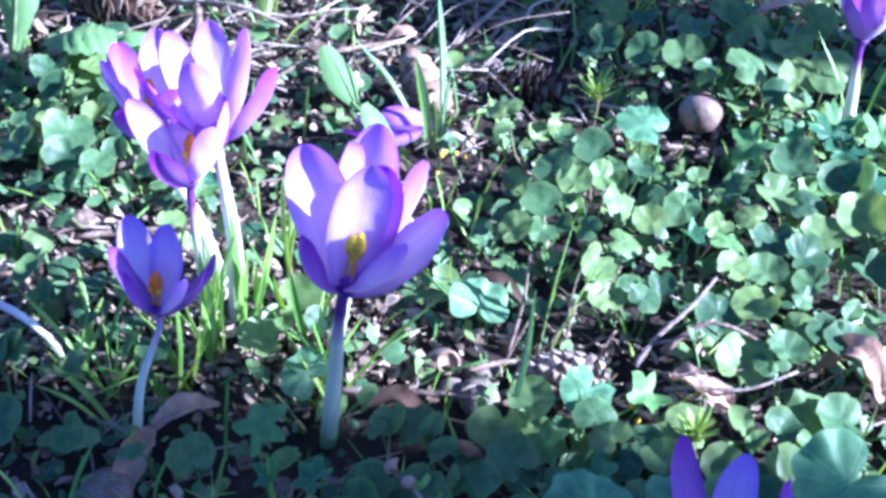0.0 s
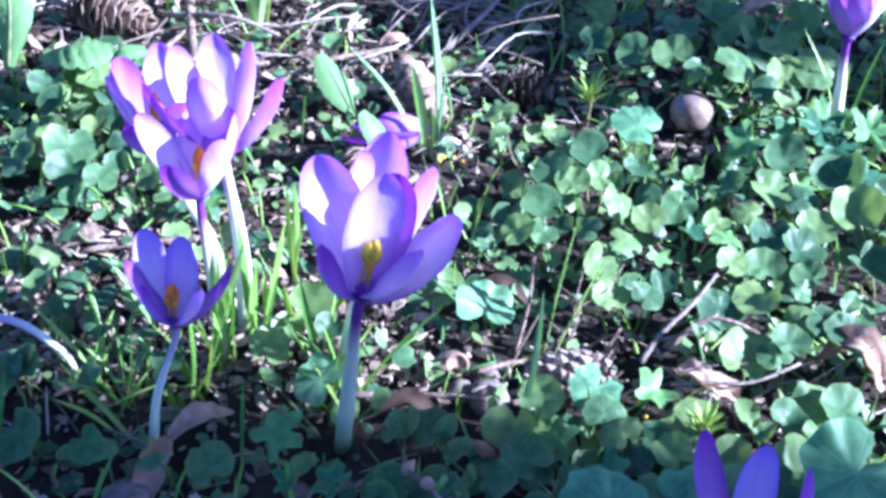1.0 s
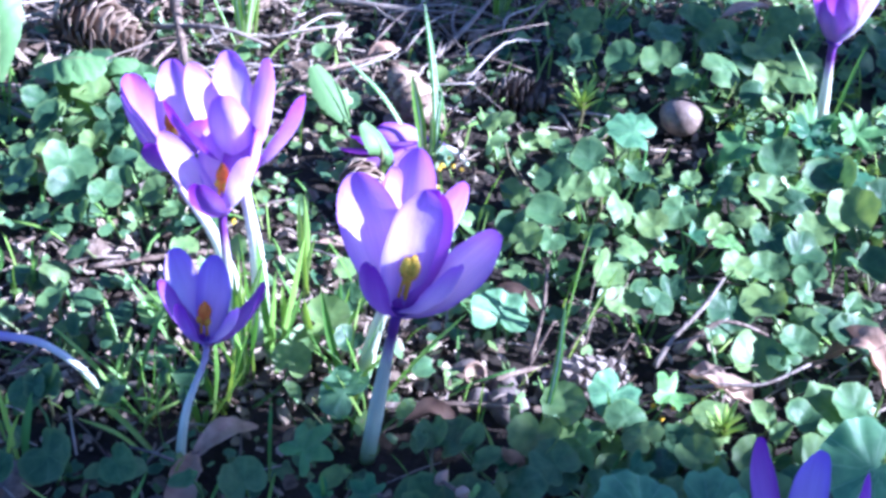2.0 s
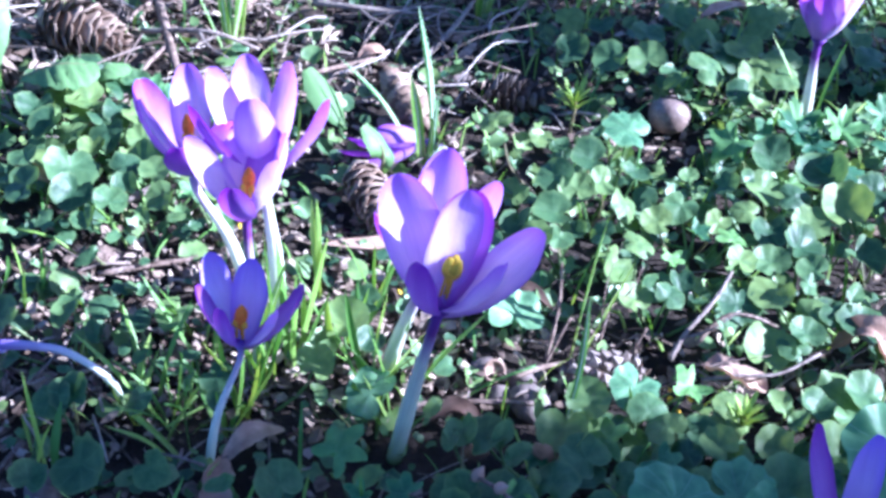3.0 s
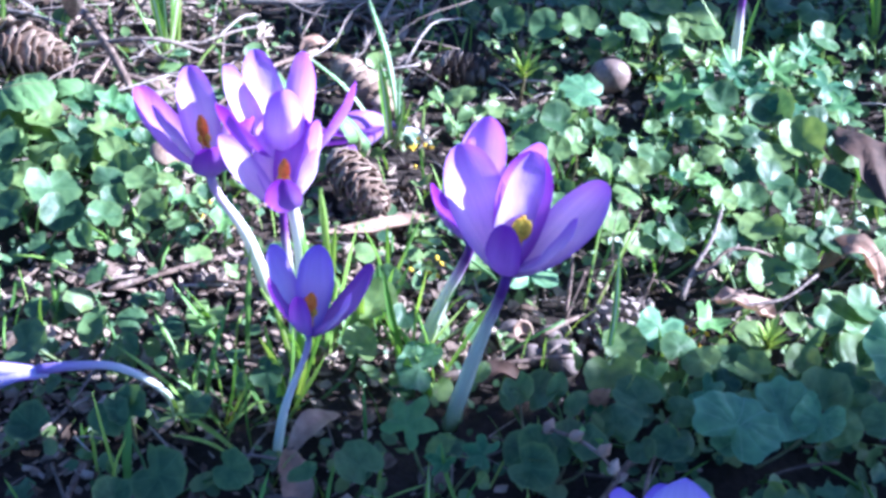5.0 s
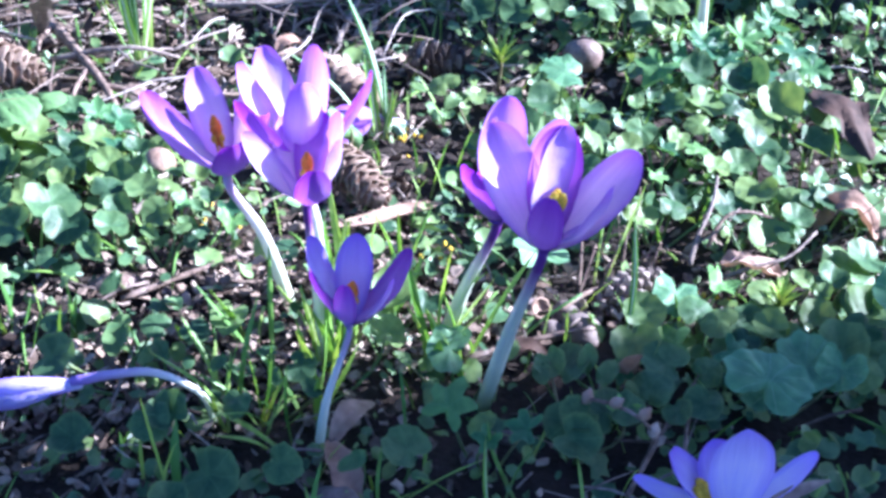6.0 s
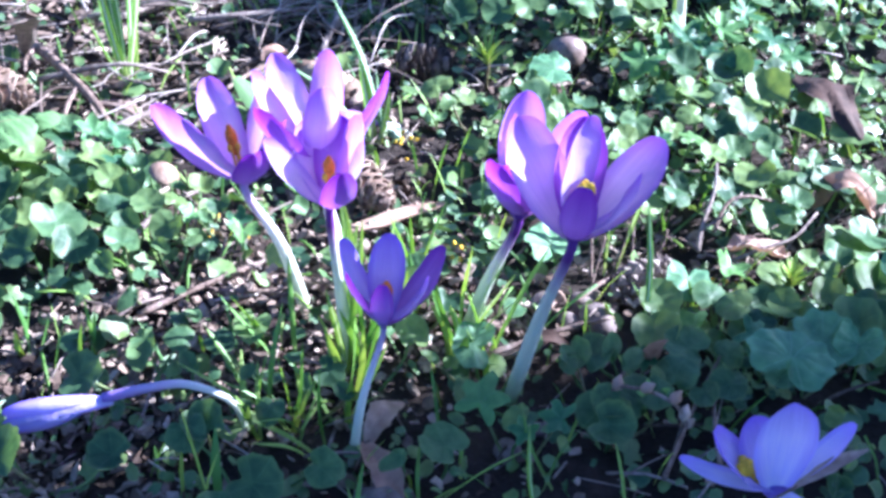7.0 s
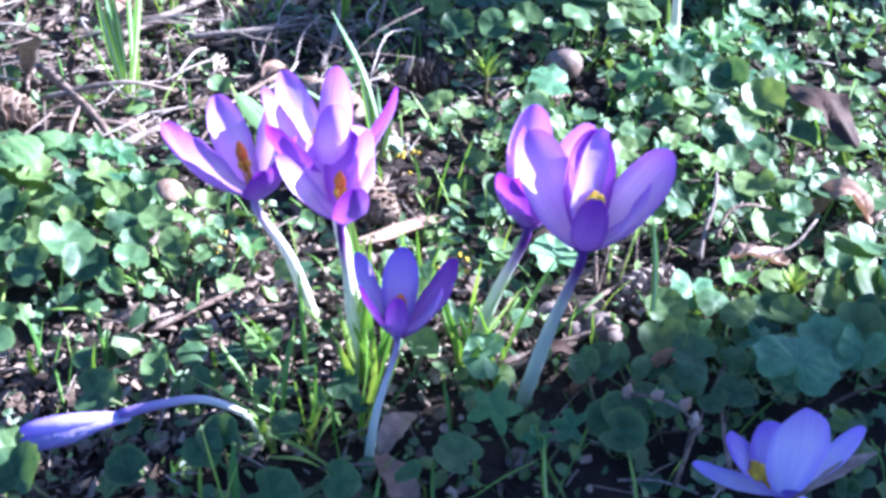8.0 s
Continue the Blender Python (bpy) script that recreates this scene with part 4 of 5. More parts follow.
tuft(0.023, 0.514, [(0.021, 0.566, 0.072, 3.2), (0.012, 0.516, 0.062, 4.5), (-0.018, 0.545, 0.055, 2.6), (0.020, 0.500, 0.05, 2.4), (0.028, 0.53, 0.045, 2.2)], CROCUS_TUFT, RIBBED, 15)
sheaf(-0.155, 0.630, 6, 0.012, 0.08, 4.5, CROCUS_TUFT, RIBBED, 16)
tuft(0.047, 0.330, [(0.056, 0.350, 0.066, 2.4)], "single pale upright grass blade", RIBBED, 17)
tuft(0.065, 0.379, [(0.074, 0.395, 0.069, 2.0), (0.082, 0.380, 0.057, 1.7)], GREEN_TUFT, RIBBED, 18)
tuft(-0.135, 0.326, [(-0.139, 0.335, 0.055, 2.6), (-0.128, 0.336, 0.04, 3.2)], GREEN_TUFT, BLADE, 19)
sheaf(-0.168, 0.440, 4, 0.007, 0.026, 1.8, GREEN_TUFT, seed=20)
sheaf(-0.148, 0.420, 4, 0.007, 0.026, 1.8, GREEN_TUFT, seed=21)
tuft(-0.039, 0.268, [(-0.043, 0.277, 0.053, 2.2)], "single pale upright grass blade", RIBBED, 41)
tuft(-0.025, 0.288, [(-0.030, 0.300, 0.035, 1.8), (-0.022, 0.276, 0.045, 2.0)], GREEN_TUFT, BLADE, 22)
sheaf(-0.068, 0.300, 3, 0.014, 0.03, 1.5, GREEN_TUFT, seed=23)
sheaf(-0.1, 0.29, 4, 0.014, 0.03, 1.6, GREEN_TUFT, seed=24)
sheaf(0.225, 0.538, 4, 0.014, 0.05, 2.2, GREEN_TUFT, seed=25)
sheaf(0.07, 0.66, 6, 0.02, 0.055, 2.2, GREEN_TUFT, seed=26)
sheaf(0.12, 0.64, 6, 0.02, 0.05, 2.2, GREEN_TUFT, seed=27)
sheaf(0.03, 0.68, 5, 0.02, 0.05, 2.2, GREEN_TUFT, seed=28)
sheaf(-0.02, 0.70, 5, 0.02, 0.06, 2.4, GREEN_TUFT, seed=29)
sheaf(0.33, 0.56, 5, 0.02, 0.05, 2.2, GREEN_TUFT, seed=30)
sheaf(0.19, 0.585, 5, 0.02, 0.04, 2.0, GREEN_TUFT, seed=31)


# ---- twigs, cones and what lies on the soil ----
def twig(pts, r, label, mat=BARK, seed=1, forks=0):
    rng = random.Random(seed)
    t = thing("twig", *pts[0], label, "twig", "fallen twigs")
    stem = part("stem", tube(pts, lambda u: r * (1 - 0.45 * u), 14, 7, 0.16, rng), mat, t)
    line = bezier(pts, 12)
    for k in range(forks):
        i = rng.randrange(3, 10)
        d = (line[i + 1] - line[i]).normalized()
        out = Vector((-d.y, d.x, rng.uniform(-0.1, 0.5))) * rng.choice((-1, 1))
        l = rng.uniform(0.012, 0.03)
        part("side_shoot", tube([line[i], line[i] + (d + out) * l * 0.5, line[i] + (d * 1.4 + out) * l * 0.8], lambda u: r * 0.5 * (1 - 0.5 * u), 7, 6, 0.15, rng), mat, stem)


BROWN, GREY = "thin brown twig with bark lying on the litter", "bleached grey-brown twig lying on the litter"
twig([(0.108, 0.366, 0.026), (0.120, 0.373, 0.033), (0.131, 0.372, 0.034), (0.150, 0.367, 0.027)], 0.0011, BROWN, BARK, 1)
twig([(0.097, 0.362, 0.022), (0.105, 0.370, 0.029), (0.118, 0.380, 0.036), (0.129, 0.393, 0.040)], 0.0012, GREY, PALE_BARK, 2, 1)
twig([(0.106, 0.350, 0.022), (0.118, 0.347, 0.026), (0.134, 0.345, 0.028), (0.153, 0.352, 0.031)], 0.001, GREY, PALE_BARK, 3)
twig([(-0.113, 0.668, 0.03), (-0.106, 0.640, 0.034), (-0.098, 0.590, 0.032), (-0.094, 0.574, 0.024)], 0.0032, BROWN, BARK, 4, 4)
twig([(-0.115, 0.62, 0.03), (-0.08, 0.60, 0.04), (-0.055, 0.60, 0.03)], 0.0016, GREY, PALE_BARK, 5, 2)
twig([(-0.060, 0.68, 0.025), (0.01, 0.70, 0.03), (0.08, 0.735, 0.03)], 0.0026, GREY, PALE_BARK, 6, 2)
twig([(-0.024, 0.657, 0.028), (0.006, 0.643, 0.031), (0.05, 0.640, 0.028)], 0.002, GREY, PALE_BARK, 7, 1)
twig([(0.005, 0.60, 0.024), (-0.035, 0.57, 0.03), (-0.065, 0.545, 0.024)], 0.0014, BROWN, BARK, 8, 1)
twig([(0.03, 0.60, 0.022), (0.055, 0.63, 0.032), (0.075, 0.67, 0.036)], 0.0018, GREY, PALE_BARK, 9, 2)
twig([(0.06, 0.60, 0.022), (0.10, 0.655, 0.034), (0.12, 0.70, 0.036)], 0.0012, BROWN, BARK, 10, 1)
twig([(-0.115, 0.475, 0.024), (-0.095, 0.487, 0.028), (-0.075, 0.498, 0.024)], 0.0018, GREY, PALE_BARK, 11)
twig([(-0.106, 0.551, 0.028), (-0.088, 0.557, 0.032), (-0.072, 0.563, 0.031)], 0.0027, GREY, PALE_BARK, 12)
twig([(-0.125, 0.435, 0.016), (-0.09, 0.44, 0.018), (-0.05, 0.448, 0.016)], 0.0014, BROWN, BARK, 13, 1)
twig([(-0.09, 0.437, 0.015), (-0.075, 0.425, 0.017), (-0.05, 0.42, 0.017)], 0.0012, BROWN, BARK, 14)
twig([(-0.012, 0.352, 0.014), (0.02, 0.350, 0.016), (0.042, 0.345, 0.018)], 0.0014, BROWN, BARK, 15)
twig([(-0.145, 0.345, 0.012), (-0.155, 0.320, 0.012), (-0.147, 0.295, 0.012)], 0.0014, BROWN, BARK, 16)
twig([(0.051, 0.374, 0.014), (0.056, 0.384, 0.032), (0.058, 0.395, 0.046)], 0.0009, BROWN, BARK, 17)
twig([(-0.165, 0.36, 0.012), (-0.145, 0.375, 0.014), (-0.128, 0.40, 0.02)], 0.001, GREY, PALE_BARK, 18)
twig([(0.01, 0.268, 0.012), (0.04, 0.29, 0.016), (0.07, 0.31, 0.016)], 0.0011, BROWN, BARK, 19)
twig([(0.036, 0.363, 0.016), (0.050, 0.367, 0.017), (0.064, 0.374, 0.012)], 0.0013, "short reddish-brown twig on dark soil", BARK, 21)
twig([(0.03, 0.262, 0.014), (0.045, 0.285, 0.018), (0.064, 0.30, 0.016)], 0.001, BROWN, BARK, 20)


for k, (a, b, h) in enumerate((((0.064, 0.376), (0.078, 0.384), 0.03), ((0.070, 0.372), (0.074, 0.388), 0.034), ((0.082, 0.370), (0.092, 0.380), 0.026), ((0.050, 0.372), (0.062, 0.384), 0.03),
                             ((0.086, 0.352), (0.100, 0.346), 0.022), ((0.076, 0.378), (0.094, 0.372), 0.024), ((0.148, 0.352), (0.152, 0.336), 0.024), ((0.158, 0.358), (0.166, 0.342), 0.02))):
    twig([(a[0], a[1], 0.012), ((a[0] + b[0]) / 2 + 0.003, (a[1] + b[1]) / 2, h), (b[0], b[1], h * 0.8)], 0.0006, "fine dry brown stem standing in the litter", BARK, 40 + k, 1)


def scale_shape():
    """A woody cone scale: narrow foot, broad thick rounded lip with a raised knob."""
    V, U, F = [], [], []
    rows = [(0.0, 0.25, 0.0, 0.12), (0.45, 0.62, 0.06, 0.14), (0.8, 0.8, 0.2, 0.2), (1.0, 0.55, 0.36, 0.16)]
    for y, w, z, th in rows:
        for x, k in ((-w, 0), (0, 0.06), (w, 0)):
            V.append((x, y, z + k))
        for x, k in ((-w, 0), (0, 0.04), (w, 0)):
            V.append((x, y, z + k + th))
    for i in range(3):
        a, b = i * 6, i * 6 + 6
        F += [(a, b, b + 1, a + 1), (a + 1, b + 1, b + 2, a + 2), (a + 3, a + 4, b + 4, b + 3), (a + 4, a + 5, b + 5, b + 4), (a, a + 3, b + 3, b), (a + 2, b + 2, b + 5, a + 5)]
    F += [(18, 21, 22, 19), (19, 22, 23, 20), (0, 1, 4, 3), (1, 2, 5, 4)]
    return V, F, [(0, 0)] * len(V)


scale_mesh = mesh_of("scale", *scale_shape()[:2], CONE, None, True)


dark_scale_mesh = mesh_of("scale", *scale_shape()[:2], DARK_CONE, None, True)
knob_mesh = mesh_of("scale", [(-0.5, 0, -0.15), (0, -0.55, -0.15), (0.5, 0, -0.15), (0, 0.6, -0.15), (-0.3, 0.02, 0.16), (0, -0.3, 0.14), (0.3, 0.02, 0.16), (0, 0.36, 0.2), (0, 0.14, 0.5)],
                    [(0, 1, 5, 4), (1, 2, 6, 5), (2, 3, 7, 6), (3, 0, 4, 7), (4, 5, 8), (5, 6, 8), (6, 7, 8), (7, 4, 8)], GREY_CONE, None, False)


def cone(a, b, r, label, seed=1, n=64, openness=17, mesh=scale_mesh, slim=0.9, reach=1.0):
    """A conifer cone lying from a (stalk end) to b (tip)."""
    rng = random.Random(seed)
    a, b = Vector(a), Vector(b)
    t = thing("pine_cone", *a, label, "cone", "pine cones")
    d = b - a
    turn = d.to_track_quat("Z", "Y").to_matrix()
    L = d.length
    core = 0.82 if mesh is knob_mesh else 0.62
    part("core", lathe([(0.0005, 0), (r * core * 0.8, L * 0.08), (r * core, L * 0.35), (r * core * 0.73, L * 0.75), (0.0004, L * 0.97)], 10, a, turn), CORE, t)
    for k in range(n):
        u = (k + 0.5) / n
        ang = k * 2.39996
        prof = math.sin(math.pi * (0.1 + 0.82 * u) ** 0.85) ** 0.7
        size = r * (0.36 + 0.42 * prof)
        radial = Matrix.Rotation(ang, 4, "Z")
        m = Matrix.Translation(a) @ turn.to_4x4() @ radial @ Matrix.Translation((0, r * 0.62 * prof, L * (-0.04 + 0.84 * u)))
        lift = radians(openness + rng.uniform(-4, 4) + 10 * (1 - u) - 22 * (u - 0.45))
        basis = Matrix(((-1, 0, 0), (0, math.sin(lift), math.cos(lift)), (0, math.cos(lift), -math.sin(lift)))).to_4x4()
        m = m @ basis @ Matrix.Diagonal((size * slim * rng.uniform(0.9, 1.1), size * reach * rng.uniform(1.15, 1.4), size * 0.55, 1))
        if mesh is knob_mesh:
            s = 0.0056 * (0.55 + 0.5 * prof) * rng.uniform(0.85, 1.1)
            m = Matrix.Translation(a) @ turn.to_4x4() @ radial @ Matrix.Translation((0, r * 0.84 * prof, L * (0.03 + 0.92 * u))) @ Matrix.Rotation(radians(-90 + rng.gauss(0, 8)), 4, "X") @ Matrix.Diagonal((s, s, s * 1.1, 1))
        placed("scale", mesh, m, t)


cone((-0.014, 0.494, 0.026), (-0.002, 0.450, 0.020), 0.0092, "light brown pine cone with close scales", 1, 80, 7)
cone((0.024, 0.532, 0.022), (0.006, 0.580, 0.032), 0.0082, "weathered brown pine cone among grass blades", 2, 64)
cone((-0.165, 0.632, 0.034), (-0.118, 0.606, 0.028), 0.0115, "brown pine cone with pale scale tips", 3, 76)
cone((0.058, 0.566, 0.022), (0.090, 0.560, 0.022), 0.0080, "dark open pine cone half sunk in litter", 4, 56, 40, dark_scale_mesh)
cone((0.054, 0.360, 0.010), (0.090, 0.368, 0.014), 0.0112, "grey pine cone with pale pointed scale tips", 5, 84, 0, knob_mesh)


def snail(centre, r, turn, label, group=""):
    """An empty globe-shaped snail shell: body whorl, spire and the dark seam that winds up to it."""
    c = Vector(centre)
    t = thing("snail_shell", c.x, c.y, c.z - r * 0.8, label, "shell", group)
    prof = [(0.02, -0.8), (0.42, -0.76), (0.78, -0.5), (0.98, -0.1), (0.99, 0.2), (0.86, 0.5), (0.68, 0.66), (0.6, 0.66), (0.46, 0.84), (0.3, 0.93), (0.24, 0.93), (0.12, 1.02), (0.01, 1.04)]
    body = part("body", lathe([(r * a, r * z) for a, z in prof], 28, c, turn), SHELL, t)
    seam = []
    for k in range(40):
        u = k / 39
        ang, rad, z = -0.6 + 9.5 * u, 0.86 - 0.72 * u, 0.5 + 0.5 * u ** 0.8
        seam.append(c + turn @ Vector((r * rad * math.cos(ang), r * rad * math.sin(ang), r * z)))
    part("seam", tube(seam, lambda u: r * 0.05, 60, 6), DARK_DRY, body, "dark winding seam")


snail((0.149, 0.542, 0.022), 0.0108, pose(0, 0, 0, -38, 24, 0).to_3x3(), "empty pinkish-brown snail shell resting among leaves")


def cup(centre, r, turn, label):
    c = Vector(centre)
    t = thing("nut_shell", c.x, c.y, c.z - r * 0.7, label, "shell")
    prof = [(r * math.sin(a), -r * math.cos(a)) for a in np.linspace(0.03, 1.08, 9)] + [(0.82 * r * math.sin(a), -0.82 * r * math.cos(a)) for a in np.linspace(1.08, 0.03, 9)]
    part("half_shell", lathe(prof, 20, c, turn), NUT, t)


cup((-0.091, 0.503, 0.031), 0.008, pose(0, 0, 0, 200, 20, 0).to_3x3(), "half of an empty brown nut shell, round side up")
cup((0.029, 0.364, 0.018), 0.0054, pose(0, 0, 0, 52, 14, 0).to_3x3(), "small cracked nut shell on dark soil")


def pebble(x, y, r, seed, label="rounded grey-brown pebble on the soil"):
    rng = random.Random(seed)
    bm = bmesh.new()
    bmesh.ops.create_icosphere(bm, subdivisions=3, radius=r)
    for v in bm.verts:
        k = 1 + 0.25 * noise.noise(v.co * (1.1 / r) + Vector((seed, 0, 0))) + 0.08 * noise.noise(v.co * (3 / r))
        v.co = Vector((v.co.x * 1.15, v.co.y * 0.95, v.co.z * 0.75)) * k
    me = bpy.data.meshes.new("pebble")
    bm.to_mesh(me)
    bm.free()
    me.polygons.foreach_set("use_smooth", [True] * len(me.polygons))
    me.materials.append(PEBBLE)
    o = tagged(new("pebble", me), label, "stone", "pebbles")
    o.location = (x, y, soil_height(x, y) + r * 0.45)
    o.rotation_euler = (0, 0, rng.uniform(0, 6))


for k, (x, y, r) in enumerate([(0.040, 0.352, 0.0075), (0.026, 0.371, 0.006), (0.041, 0.366, 0.006), (0.030, 0.358, 0.005), (-0.085, 0.300, 0.011), (0.05, 0.595, 0.007), (-0.028, 0.31, 0.005), (-0.15, 0.30, 0.008), (-0.135, 0.32, 0.007), (-0.011, 0.316, 0.0032)]):
    pebble(x, y, r, k)


def bark_chunk(a, b, r, seed):
    a, b = Vector(a), Vector(b)
    t = thing("bark_chunk", *a, "lump of rough grey-brown bark on the litter", "bark", "bark pieces")
    part("body", tube([a, a.lerp(b, 0.5) + Vector((0, 0, r * 0.3)), b], lambda u: r * (0.55 + 0.6 * math.sin(math.pi * u)), 14, 11, 0.16, random.Random(seed), 0.75), BARK, t)


bark_chunk((-0.086, 0.600, 0.016), (-0.076, 0.582, 0.016), 0.006, 1)
bark_chunk((-0.135, 0.452, 0.012), (-0.112, 0.447, 0.012), 0.005, 2)
bark_chunk((0.205, 0.372, 0.02), (0.19, 0.352, 0.018), 0.006, 3)


def dead_leaf(pts, width, label, mat=DRY, seed=1, curl=0.25, ragged=0.12):
    """A dry curled leaf along a line, with a stalk and wavy edges."""
    rng = random.Random(seed)
    t = thing("dead_leaf", *pts[0], label, "leaf", "dead leaves")
    n, nv = 14, 8
    line = bezier(pts, n)
    V, U, F = [], [], []
    for i, p in enumerate(line):
        u = i / n
        d = (line[min(i + 1, n)] - line[max(i - 1, 0)]).normalized()
        side = d.cross(Vector((0, 0, 1))).normalized()
        up = side.cross(d)
        w = 0.5 * width * (math.sin(math.pi * (0.04 + 0.93 * u)) ** 0.75) 
        for j in range(nv + 1):
            v = 2 * j / nv - 1
            e = 1 + ragged * 2 * noise.noise((7 * u, 2.0 * (v > 0), seed * 3.1))
            V.append(p + side * w * v * e + up * (curl * w * v * v + 0.08 * w * math.sin(7 * u + 3 * v + seed) + ragged * 2.2 * w * noise.noise((4 * u, 2.5 * v, seed * 1.7))))
            U.append((0.5 + 0.02 * v, abs(v)))
    for i in range(n):
        for j in range(nv):
            a = i * (nv + 1) + j
            F.append((a, a + 1, a + nv + 2, a + nv + 1))
    blade = part("blade", (V, F, U), mat, t)
    s = line[0]
    back = (line[0] - line[2]).normalized()
    part("stalk", tube([s - back * 0.002, s + back * 0.006, s + back * 0.011 + Vector((0, 0, 0.001))], lambda u: 0.0005, 5, 5), BARK, blade)


TAN = "curled tan dead leaf lying on soil"
dead_leaf([(-0.075, 0.331, 0.012), (-0.065, 0.338, 0.017), (-0.053, 0.345, 0.012)], 0.010, "long folded tan dead leaf on dark soil", DRY, 1)
dead_leaf([(-0.075, 0.333, 0.012), (-0.077, 0.314, 0.016), (-0.079, 0.296, 0.011)], 0.011, "long folded tan dead leaf on dark soil", DRY, 2)
dead_leaf([(0.188, 0.620, 0.038), (0.204, 0.624, 0.042), (0.220, 0.628, 0.038)], 0.010, "pinkish-tan dead leaf lying on green leaves", DRY, 3, 0.5)
dead_leaf([(0.110, 0.358, 0.022), (0.118, 0.351, 0.026), (0.130, 0.343, 0.021)], 0.015, "pinkish-brown dead leaf on the soil", DRY, 4, 0.3, 0.3)
dead_leaf([(0.166, 0.366, 0.020), (0.177, 0.359, 0.034), (0.184, 0.347, 0.022)], 0.013, "reddish-brown curled dead leaf on the soil", DRY, 5, 0.8, 0.3)
dead_leaf([(-0.030, 0.448, 0.018), (-0.005, 0.446, 0.018), (0.022, 0.447, 0.018)], 0.009, "narrow tan dead leaf by a cone", DRY, 6, 0.5)
dead_leaf([(0.226, 0.450, 0.034), (0.218, 0.418, 0.044), (0.211, 0.386, 0.034)], 0.020, "dark brown rotting leaf among green leaves", DARK_DRY, 7, -0.3, 0.2)
dead_leaf([(-0.165, 0.560, 0.030), (-0.155, 0.568, 0.034), (-0.143, 0.572, 0.03)], 0.016, "orange-brown dead leaf under green leaves", DRY, 8)
dead_leaf([(-0.05, 0.70, 0.026), (-0.03, 0.708, 0.034), (-0.005, 0.712, 0.026)], 0.024, "brown curled dead leaf at a twig", DRY, 9, 0.7)
dead_leaf([(0.036, 0.404, 0.016), (0.047, 0.404, 0.024), (0.058, 0.400, 0.018)], 0.008, "dark brown rotting leaf on the soil", DARK_DRY, 10, 0.9)
dead_leaf([(-0.004, 0.600, 0.024), (0.004, 0.603, 0.028), (0.012, 0.603, 0.024)], 0.010, "small orange dead leaf on litter", DRY, 11)
dead_leaf([(0.038, 0.317, 0.012), (0.035, 0.311, 0.026), (0.031, 0.301, 0.043)], 0.0075, "small brown dead leaf standing among green leaves", DRY, 12, 0.6)
dead_leaf([(-0.165, 0.495, 0.02), (-0.158, 0.500, 0.024), (-0.150, 0.497, 0.02)], 0.010, TAN, DRY, 13)
dead_leaf([(-0.114, 0.647, 0.032), (-0.115, 0.622, 0.056), (-0.117, 0.594, 0.075)], 0.012, "pale dry leaf standing among sticks", STRAW, 14)
dead_leaf([(-0.002, 0.344, 0.012), (0.010, 0.346, 0.016), (0.02, 0.343, 0.012)], 0.009, "small dark brown dead leaf on soil", DARK_DRY, 16, 0.8)
dead_leaf([(0.024, 0.225, 0.040), (0.036, 0.222, 0.046), (0.048, 0.219, 0.052)], 0.005, "narrow tan dead leaf under a low crocus", DRY, 18, 0.8)


def star_plant(x, y, z, r):
    t = thing("moss_sprig", x, y, soil_height(x, y), "small bright green spiky moss-like sprig", "plant")
    rng = random.Random(8)
    c = Vector((x, y, z))
    part("stalk", tube([(x, y, soil_height(x, y) - 0.002), (x + 0.001, y, z - 0.004), c], lambda u: 0.0009, 5, 6), STALK, t)
    for k in range(18):
        a, e = k * 2.4, 0.15 + 0.9 * (k / 18)
        d = Vector((math.cos(a) * math.cos(e), math.sin(a) * math.cos(e), math.sin(e)))
        part("leaflet", blade_shape(c - Vector((0, 0, 0.006 * (1 - k / 18))), c + d * r * rng.uniform(0.75, 1.1), 0.0018, (0, 0, 0.001), rng, 5), STAR, t)


star_plant(0.098, 0.541, 0.033, 0.014)
star_plant(0.112, 0.322, 0.030, 0.010)


def broad_leaf(pts, width, label, seed, crease=0.12):
    """A broad puckered leaf with a pale midrib."""
    t = thing("primrose_leaf", *pts[0], label, "plant", "broad leaves")
    n, nv = 22, 12
    line = bezier(pts, n)
    V, U, F = [], [], []
    for i, p in enumerate(line):
        u = i / n
        d = (line[min(i + 1, n)] - line[max(i - 1, 0)]).normalized()
        side = d.cross(Vector((0, 0, 1))).normalized()
        up = side.cross(d)
        w = 0.5 * width * (0.1 + 0.9 * math.sin(math.pi * (0.02 + 0.9 * u ** 1.3)) ** 0.8) * (1 + 0.03 * math.sin(40 * u))
        for j in range(nv + 1):
            v = 2 * j / nv - 1
            V.append(p + side * w * v + up * (-0.35 * w * v * v + crease * w * math.sin(46 * u - 7 * abs(v)) * min(1, abs(v) * 2) * (1 - v * v * 0.5)))
            U.append((0.5 * abs(v), 1.0))
    for i in range(n):
        for j in range(nv):
            a = i * (nv + 1) + j
            F.append((a, a + 1, a + nv + 2, a + nv + 1))
    blade = part("blade", (V, F, U), PUCKERED, t)
    part("midrib", tube([Vector(p) - Vector((0, 0, 0.0004)) for p in pts], lambda u: 0.0012 * (1 - 0.7 * u), 10, 6), STALK, blade)


